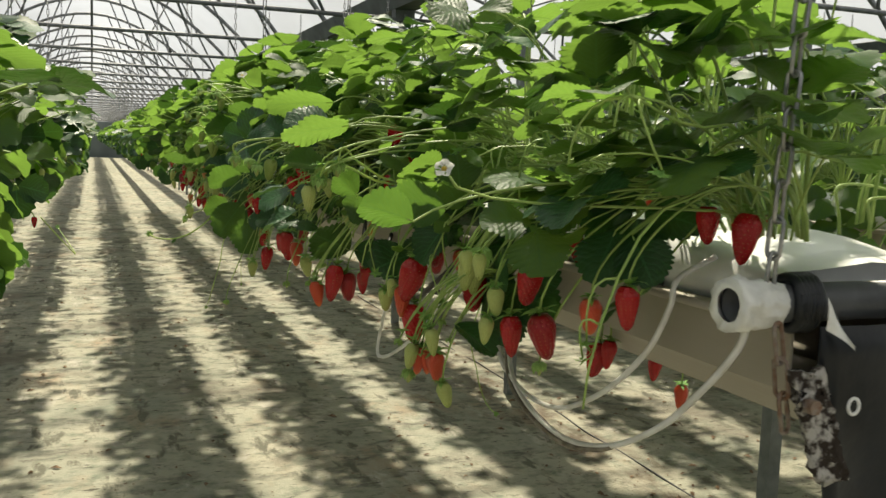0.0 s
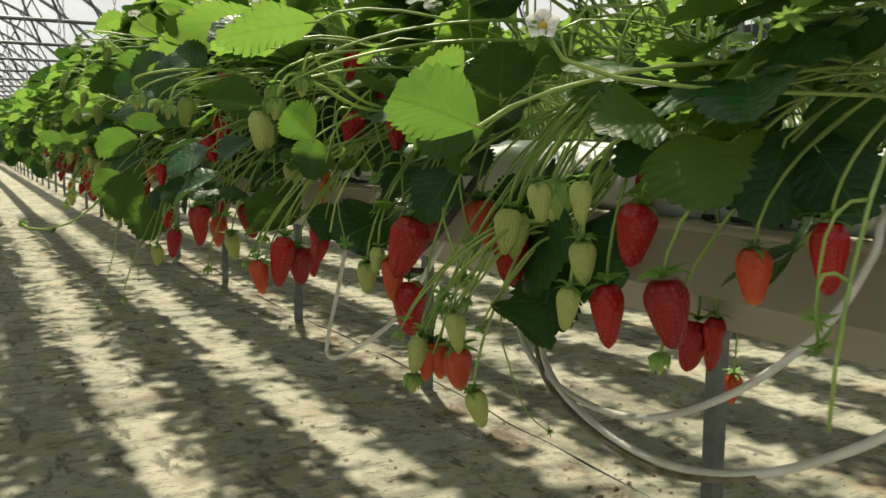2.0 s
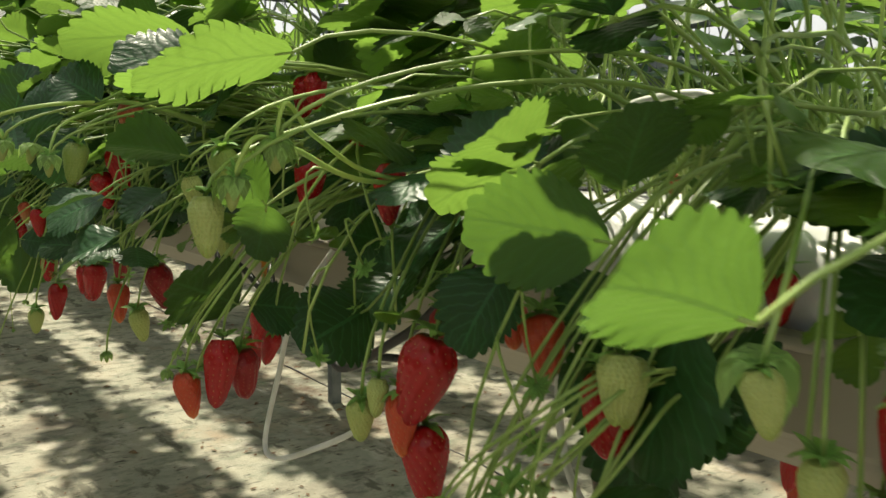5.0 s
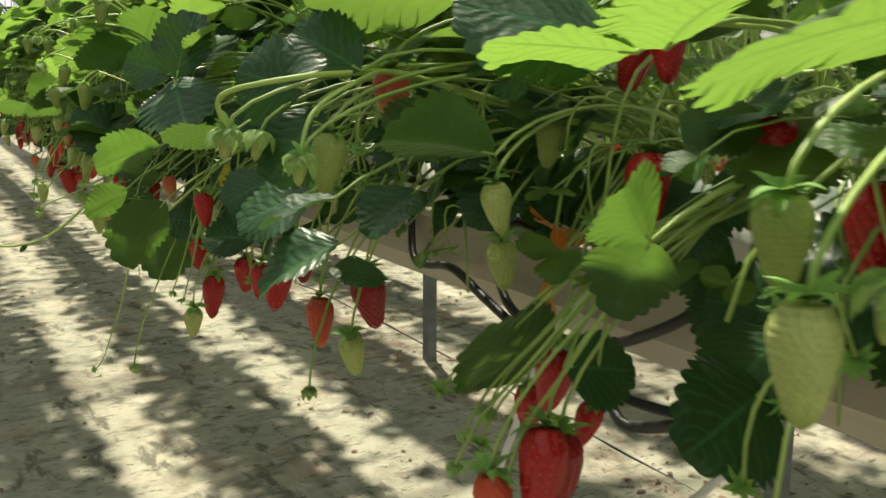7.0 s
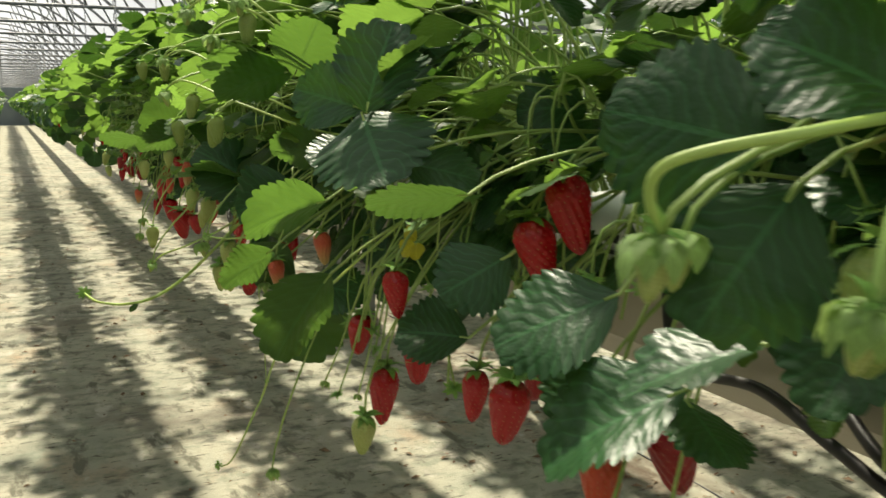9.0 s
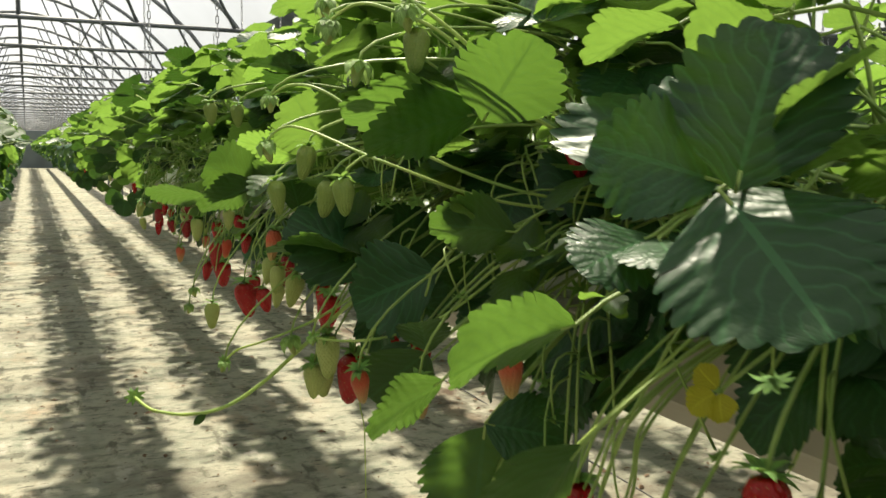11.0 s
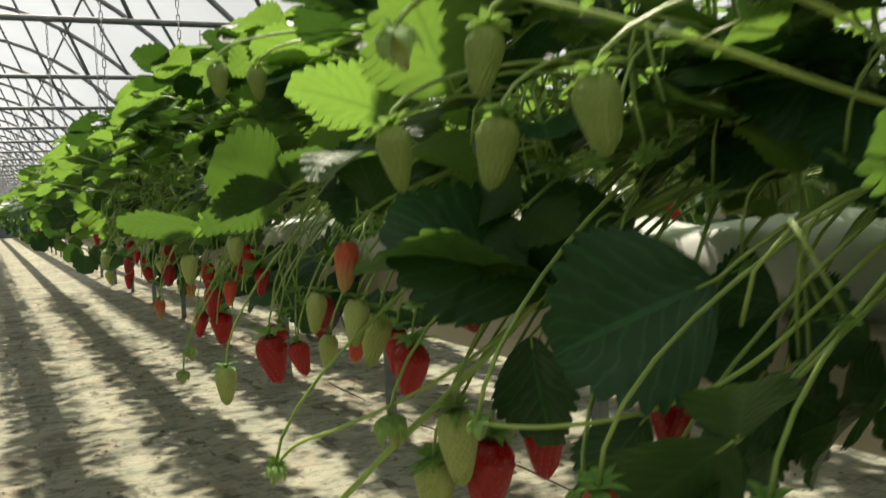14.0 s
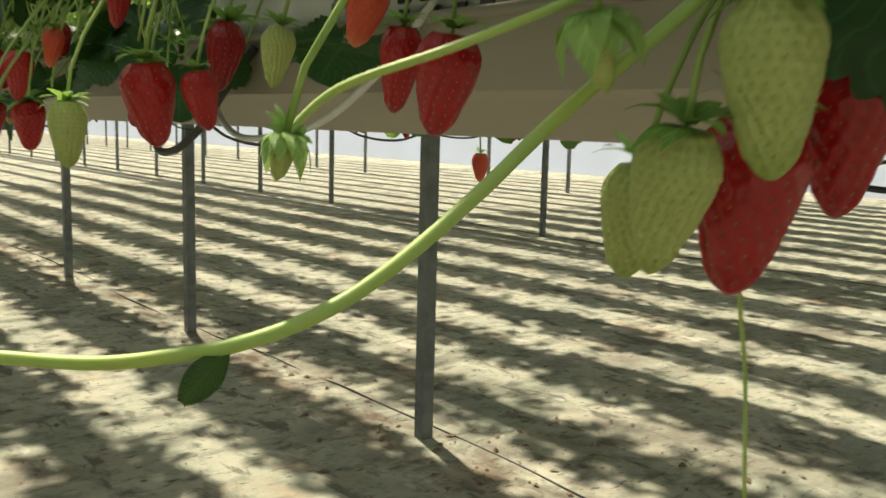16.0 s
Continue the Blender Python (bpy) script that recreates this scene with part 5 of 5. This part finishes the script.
# ---------------------------------------------------------------- farther foliage, metre by metre
def stretch_mesh(seed, reach=0.30, berries=8):
    """One metre of row: plants with their leaves, stalks and fruit, joined."""
    rnd = random.Random(seed)
    V, F, U, I = [], [], [], []

    def join(v, f, u, mat, m):
        b = len(V)
        V.extend(m @ p for p in v)
        F.extend(tuple(b + i for i in q) for q in f)
        U.extend(u)
        I.extend([mat] * len(f))

    forms = [leaf_data(0.07, 100 + k, 4, False) for k in range(5)]
    body = berry_shape(1.0, 3, 6, 8, False)[0]
    for n in range(8):
        cy = -0.5 + (n + 0.5) / 8
        cx = -0.06 if n % 2 else 0.06
        for k in range(15):
            a = 2 * math.pi * (k + rnd.uniform(-0.4, 0.4)) / 15
            rad = rnd.uniform(0.04, reach)
            x, y = cx + rad * math.cos(a), cy + rad * 0.7 * math.sin(a)
            z = 0.34 - 1.5 * rad * rad - rnd.uniform(0, 0.16)
            if k < 5:
                x, z = math.copysign(rnd.uniform(0.14, reach - 0.04), math.cos(a)), rnd.uniform(-0.13, 0.06)
            m = pose(x, y, z, 0, 0, math.degrees(a) - 90 + rnd.uniform(-35, 35)) @ pose(0, 0, 0, rnd.uniform(-40, 10) - 60 * rad - (30 if k < 5 else 0), rnd.uniform(-22, 22), 0)
            m = to_sun(m, 0.12 if k < 5 else 0.6) @ Matrix.Scale(rnd.uniform(0.8, 1.15), 4)
            v, f, u = forms[rnd.randrange(5)]
            join(v, f, u, 5 if rnd.random() < 0.35 else 0, m)
            st = Shape().tube(bezier(Vector((cx, cy, 0)), Vector((cx, cy, max(0.05, z * 0.6))), Vector((x, y, z - 0.01)), Vector((x, y, z)), 4), 0.0022, n=3, caps=False)
            join(st.v, st.f, [(0, 0)] * len(st.v), 1, Matrix())
        for k in range(berries // 8):
            s = rnd.choice((-1, 1))
            ln = rnd.uniform(0.026, 0.042)
            x, y, z = s * rnd.uniform(0.17, min(0.27, reach)), cy + rnd.uniform(-0.06, 0.06), rnd.uniform(-0.17, -0.03)
            join(body.v, body.f, [(0, 0)] * len(body.v), rnd.choice((2, 2, 3, 4, 4)), Matrix.Translation((x, y, z)) @ Matrix.Scale(ln, 4))
            st = Shape().tube(bend((x, y, z), (cx, cy, 0.02), (0, 0, 0.05), 5), 0.0014, n=3, caps=False)
            join(st.v, st.f, [(0, 0)] * len(st.v), 1, Matrix())
    return mapped_mesh("foliage", V, F, U, [LEAF, STALK, RIPE, ORANGE, GREEN, MATURE_SHADE], I)


WIDE = [stretch_mesh(20 + k) for k in range(4)]
SLIM = [stretch_mesh(40 + k, 0.24, 8) for k in range(2)]
mixer = random.Random(3)
for r, x in enumerate(ROWS_AT):
    step = round((x - GUTTER_X) / ROW_GAP)
    y = 5.2 if step == 0 else Y_START + 0.75
    k = 0
    while y < Y_END - 2 and not (step not in (0, -1) and y > (22 if step < 10 else 14)):
        form = SLIM if step == -1 and y < 5 else WIDE
        turn = 0 if mixer.random() < 0.5 else 180
        tagged(put("strawberry_foliage", form[mixer.randrange(len(form))], m=pose(x, y, 1.572 + mixer.uniform(-0.015, 0.015), 0, 0, turn)), "dense green strawberry foliage with red fruit along the gutter", "foliage", kind="stuff")
        y, k = y + 1.0, k + 1


# ---------------------------------------------------------------- runners, hoses, drip tubes, litter
def smooth_line(pts, n=10):
    pts = [Vector(p) for p in pts]
    out = []
    for i in range(len(pts) - 1):
        a, b, c, d = pts[max(i - 1, 0)], pts[i], pts[i + 1], pts[min(i + 2, len(pts) - 1)]
        for k in range(n):
            t = k / n
            out.append(0.5 * ((2 * b) + (c - a) * t + (2 * a - 5 * b + 4 * c - d) * t * t + (3 * b - a - 3 * c + d) * t ** 3))
    return out + [pts[-1]]


def runner(r, *pts):
    plant = nearest(pts[-1][0], pts[-1][1])
    ob = put("runner", Shape().tube([p - plant.location for p in smooth_line(pts)], r * 0.72, r, 8).mesh("runner", RUNNER), plant, label="long pale green runner")
    tip = Vector(pts[0]) - plant.location
    put("calyx", CALYCES[len(pts) % 4], plant, Matrix.Translation(tip) @ pose(0, 0, 0, 60, 20, 0) @ Matrix.Scale(r * 5, 4))
    return ob


def hose(name, label, cat, mat, r, *pts):
    return tagged(put(name, Shape().tube(smooth_line(pts), r, n=8).mesh(name, mat)), label, cat)


# the long runner that swings out over the aisle near the end of the walk
runner(0.0024, (0.222, 2.872, 1.374), (0.2346, 2.835, 1.3685), (0.2485, 2.820, 1.3668), (0.2625, 2.8065, 1.3668), (0.2768, 2.796, 1.369), (0.2875, 2.7887, 1.3714), (0.304, 2.7815, 1.3773), (0.3231, 2.778, 1.3869), (0.3489, 2.7736, 1.4056), (0.372, 2.764, 1.429), (0.394, 2.740, 1.458), (0.425, 2.715, 1.495), (0.50, 2.70, 1.56), (0.60, 2.70, 1.59))
runner(0.0016, (0.308, 2.801, 1.421), (0.322, 2.797, 1.434), (0.345, 2.775, 1.446), (0.372, 2.753, 1.461), (0.395, 2.735, 1.476), (0.43, 2.71, 1.505), (0.52, 2.70, 1.57), (0.60, 2.70, 1.59))
bract = leaflet(0.0165, 0.0072, 5, 26, 0.12, 0.1)
home = nearest(0.283, 2.796)
bract_foot, bract_way = Vector((0.2862, 2.7890, 1.3705)), Vector((-0.0118, -0.0010, -0.0098)).normalized()
bract_up = Vector((-0.25, -0.80, 0.5))
bract_up = (bract_up - bract_way * bract_up.dot(bract_way)).normalized()
put("bract", mapped_mesh("bract", *bract, [HALF_SHADE]), home, Matrix.Translation(bract_foot - home.location) @ Matrix((bract_way.cross(bract_up), bract_way, bract_up)).transposed().to_4x4(), "small pointed leaf on the runner")
runner(0.0014, (0.346, 2.597, 1.485), (0.37, 2.575, 1.484), (0.40, 2.545, 1.492), (0.44, 2.52, 1.512), (0.52, 2.50, 1.57), (0.60, 2.50, 1.59))
runner(0.0012, (0.33, 2.50, 1.235), (0.33, 2.42, 1.272), (0.34, 2.34, 1.355), (0.36, 2.24, 1.468), (0.52, 2.22, 1.60))
runner(0.0009, (0.45, 2.744, 1.25), (0.45, 2.750, 1.34), (0.45, 2.755, 1.40), (0.52, 2.78, 1.52), (0.62, 2.78, 1.60))
runner(0.0009, (0.50, 1.199, 1.338), (0.50, 1.229, 1.345), (0.50, 1.255, 1.373), (0.50, 1.268, 1.43), (0.56, 1.27, 1.56))
runner(0.0010, (0.02, 2.05, 1.47), (0.05, 1.98, 1.43), (0.0, 1.90, 1.50))
runner(0.0019, (0.280, 1.680, 1.610), (0.276, 1.674, 1.628), (0.307, 1.655, 1.637), (0.345, 1.663, 1.640), (0.378, 1.672, 1.640), (0.45, 1.68, 1.625), (0.56, 1.68, 1.60))
runner(0.0016, (0.304, 1.637, 1.600), (0.313, 1.640, 1.620), (0.340, 1.655, 1.633), (0.378, 1.672, 1.641), (0.45, 1.68, 1.622), (0.56, 1.68, 1.60))
runner(0.0017, (0.323, 1.323, 1.595), (0.334, 1.322, 1.613), (0.36, 1.332, 1.607), (0.42, 1.35, 1.588), (0.56, 1.37, 1.59))
runner(0.0015, (0.343, 1.318, 1.612), (0.350, 1.320, 1.630), (0.375, 1.335, 1.612), (0.43, 1.35, 1.590), (0.56, 1.37, 1.59))
runner(0.0015, (0.306, 2.425, 1.747), (0.316, 2.408, 1.758), (0.335, 2.375, 1.748), (0.36, 2.35, 1.725), (0.42, 2.34, 1.68), (0.58, 2.33, 1.60))
runner(0.0014, (0.293, 2.376, 1.727), (0.308, 2.366, 1.737), (0.328, 2.357, 1.733), (0.36, 2.348, 1.718), (0.42, 2.34, 1.67), (0.58, 2.33, 1.60))
runner(0.0013, (0.292, 2.521, 1.689), (0.305, 2.505, 1.697), (0.325, 2.48, 1.690), (0.37, 2.45, 1.655), (0.46, 2.43, 1.62), (0.60, 2.43, 1.60))
runner(0.0013, (0.298, 2.561, 1.654), (0.308, 2.55, 1.666), (0.325, 2.53, 1.664), (0.37, 2.48, 1.64), (0.46, 2.45, 1.61), (0.60, 2.44, 1.60))



def bunch(n, seed, *pts):
    """A loose sheaf of thin fruit stalks that sweep over the bag and hang with small spent sepals."""
    rnd = random.Random(seed)
    plant = nearest(pts[0][0], pts[0][1])
    for k in range(n):
        off = Vector((rnd.uniform(-0.012, 0.012), rnd.uniform(-0.022, 0.022), rnd.uniform(-0.012, 0.012)))
        stop = len(pts) if rnd.random() < 0.7 else len(pts) - 1
        line = [Vector((0.58, pts[0][1] - 0.02, 1.585))] + [Vector(p) + off * (0.4 + 0.35 * j) for j, p in enumerate(pts[:stop])]
        put("fruit_stalk", Shape().tube([p - plant.location for p in smooth_line(line, 6)], 0.0014, 0.0009, 5).mesh("fruit_stalk", STALK), plant)
        put("calyx", (BELLS if k % 2 else CALYCES)[k % 4], plant, Matrix.Translation(line[-1] - plant.location) @ pose(0, 0, 0, rnd.uniform(-30, 30), rnd.uniform(-30, 30), 0) @ Matrix.Scale(rnd.uniform(0.008, 0.012), 4))


bunch(9, 1, (0.520, 1.199, 1.506), (0.475, 1.199, 1.498), (0.450, 1.212, 1.476), (0.440, 1.249, 1.437), (0.435, 1.266, 1.404))
bunch(8, 2, (0.470, 1.553, 1.555), (0.440, 1.557, 1.535), (0.420, 1.574, 1.500), (0.405, 1.595, 1.466), (0.395, 1.603, 1.438))
bunch(6, 3, (0.480, 2.25, 1.53), (0.440, 2.262, 1.492), (0.430, 2.265, 1.461), (0.425, 2.282, 1.414), (0.420, 2.301, 1.371))
hose("drip_tube", "white flexible drip tube looping under the gutter", "tube", TUBE, 0.0029, (0.60, 0.960, 1.545), (0.565, 0.966, 1.524), (0.562, 0.971, 1.498), (0.56, 1.002, 1.449), (0.555, 1.067, 1.394), (0.555, 1.157, 1.353), (0.56, 1.256, 1.347), (0.565, 1.332, 1.371), (0.58, 1.372, 1.419), (0.60, 1.39, 1.50))
hose("drip_tube", "white flexible drip tube looping under the gutter", "tube", TUBE, 0.0031, (0.562, 0.866, 1.505), (0.56, 0.875, 1.480), (0.556, 0.906, 1.442), (0.553, 0.962, 1.391), (0.55, 1.043, 1.347), (0.55, 1.133, 1.328), (0.555, 1.229, 1.337), (0.565, 1.300, 1.365), (0.585, 1.34, 1.42), (0.6, 1.36, 1.5))
# Added hose that gives the white tube its darker, brownish half.
hose("supply_hose", "brown hose laid along the darker half of the white drip tube", "hose", BROWN_HOSE, 0.0030, (0.550, 1.035, 1.349), (0.549, 1.065, 1.3365), (0.5485, 1.133, 1.3220), (0.553, 1.229, 1.3305), (0.562, 1.300, 1.3575), (0.582, 1.342, 1.413), (0.6, 1.365, 1.5))
hose("drip_tube", "white flexible drip tube looping under the gutter", "tube", TUBE, 0.0030, (0.60, 1.74, 1.50), (0.565, 1.769, 1.43), (0.56, 1.800, 1.357), (0.555, 1.830, 1.274), (0.555, 1.802, 1.262), (0.56, 1.726, 1.292), (0.565, 1.612, 1.355), (0.6, 1.56, 1.45))
hose("drip_tube", "white flexible drip tube looping under the gutter", "tube", TUBE, 0.0030, (0.597, 3.391, 1.51), (0.58, 3.391, 1.476), (0.575, 3.392, 1.434), (0.57, 3.341, 1.409), (0.57, 3.271, 1.411), (0.575, 3.209, 1.424), (0.58, 3.141, 1.460), (0.598, 3.10, 1.51))
hose("drip_tube", "white drip tube hooked over the bags among the stalks", "tube", TUBE, 0.0032, (0.68, 1.44, 1.60), (0.660, 1.392, 1.633), (0.660, 1.361, 1.641), (0.660, 1.329, 1.643), (0.660, 1.314, 1.640), (0.660, 1.303, 1.628), (0.662, 1.30, 1.57))
hose("supply_hose", "black hose arching over the bags among the stalks", "hose", CABLE, 0.0040, (0.69, 2.30, 1.56), (0.680, 2.269, 1.591), (0.680, 2.232, 1.614), (0.680, 2.178, 1.630), (0.680, 2.129, 1.635), (0.680, 2.106, 1.629), (0.680, 2.101, 1.57))
hose("supply_hose", "black irrigation hose hanging along the gutter side", "hose", CABLE, 0.0042, (0.598, 2.06, 1.50), (0.58, 2.02, 1.452), (0.57, 1.93, 1.460), (0.57, 1.869, 1.442), (0.575, 1.807, 1.421), (0.585, 1.70, 1.40), (0.60, 1.62, 1.405))
hose("supply_hose", "black irrigation hose hanging along the gutter side", "hose", CABLE, 0.0042, (0.598, 1.90, 1.47), (0.57, 1.833, 1.445), (0.567, 1.784, 1.436), (0.567, 1.713, 1.440), (0.57, 1.643, 1.471), (0.58, 1.604, 1.505), (0.60, 1.56, 1.56))
hose("supply_hose", "black irrigation hose hanging along the gutter side", "hose", CABLE, 0.0045, (0.595, 1.74, 1.43), (0.57, 1.691, 1.392), (0.57, 1.655, 1.394), (0.57, 1.599, 1.422), (0.58, 1.54, 1.46), (0.60, 1.48, 1.53))
hose("supply_hose", "black irrigation hose hanging along the gutter side", "hose", CABLE, 0.0042, (0.598, 3.36, 1.49), (0.575, 3.381, 1.447), (0.57, 3.412, 1.418), (0.57, 3.478, 1.391), (0.575, 3.536, 1.392), (0.60, 3.60, 1.43))
hose("supply_hose", "black irrigation hose hanging along the gutter side", "hose", CABLE, 0.0045, (0.598, 2.80, 1.50), (0.585, 2.765, 1.462), (0.58, 2.737, 1.444), (0.58, 2.70, 1.425), (0.60, 2.62, 1.42))
for x in (2.69, 8.6):
    pts = [(x + 0.10 + 0.035 * math.sin(0.43 * k + x) + 0.04 * noise.noise((k * 0.7, x, 0)), 2.0 + 0.35 * k, 0.001 + 0.016 * noise.noise((k * 0.9, x, 3))) for k in range(80)]
    hose("ground_hose", "thin black irrigation line lying on the mat by the posts", "hose", CABLE, 0.0048, *pts)
for r, x in enumerate(ROWS_AT[2:9]):
    for k in range(4 if r else 0):
        y = 2.2 + 1.9 * k + 0.6 * r
        hose("supply_hose", "black hose looping below a far gutter", "hose", CABLE, 0.005, (x - 0.1, y, 1.43), (x - 0.12, y + 0.25, 1.35), (x - 0.12, y + 0.55, 1.36), (x - 0.1, y + 0.8, 1.43))

# dry litter scattered on the mat
bits = Shape()
lot = random.Random(77)
for k in range(4200):
    x, y = lot.uniform(-0.9, 4.2), 1.6 + 11.4 * lot.random() ** 1.6
    if k % 3 == 0:
        x = 2.69 + lot.gauss(0, 0.22)
    s, a = lot.choice((0.003, 0.004, 0.005, 0.007, 0.009, 0.012, 0.024)) * lot.uniform(0.7, 1.3), lot.uniform(0, 6.28)
    b = len(bits.v)
    c, d = math.cos(a), math.sin(a)
    for u, v, h in ((-1, 0, 0.1), (-0.2, 0.5, 0.35), (1, 0.1, 0.15), (0.1, -0.45, 0.45), (0.05, 0.0, 0.7)):
        bits.v.append(Vector((x + s * (u * c - v * d), y + s * (u * d + v * c), 0.002 + s * h * lot.uniform(0.3, 1.0))))
    bits.f += [(b, b + 3, b + 4), (b + 3, b + 2, b + 4), (b + 2, b + 1, b + 4), (b + 1, b, b + 4)]
tagged(put("leaf_litter", bits.mesh("leaf_litter", LITTER, smooth=False)), "dry brown leaf litter scattered on the mat", "litter", kind="stuff")
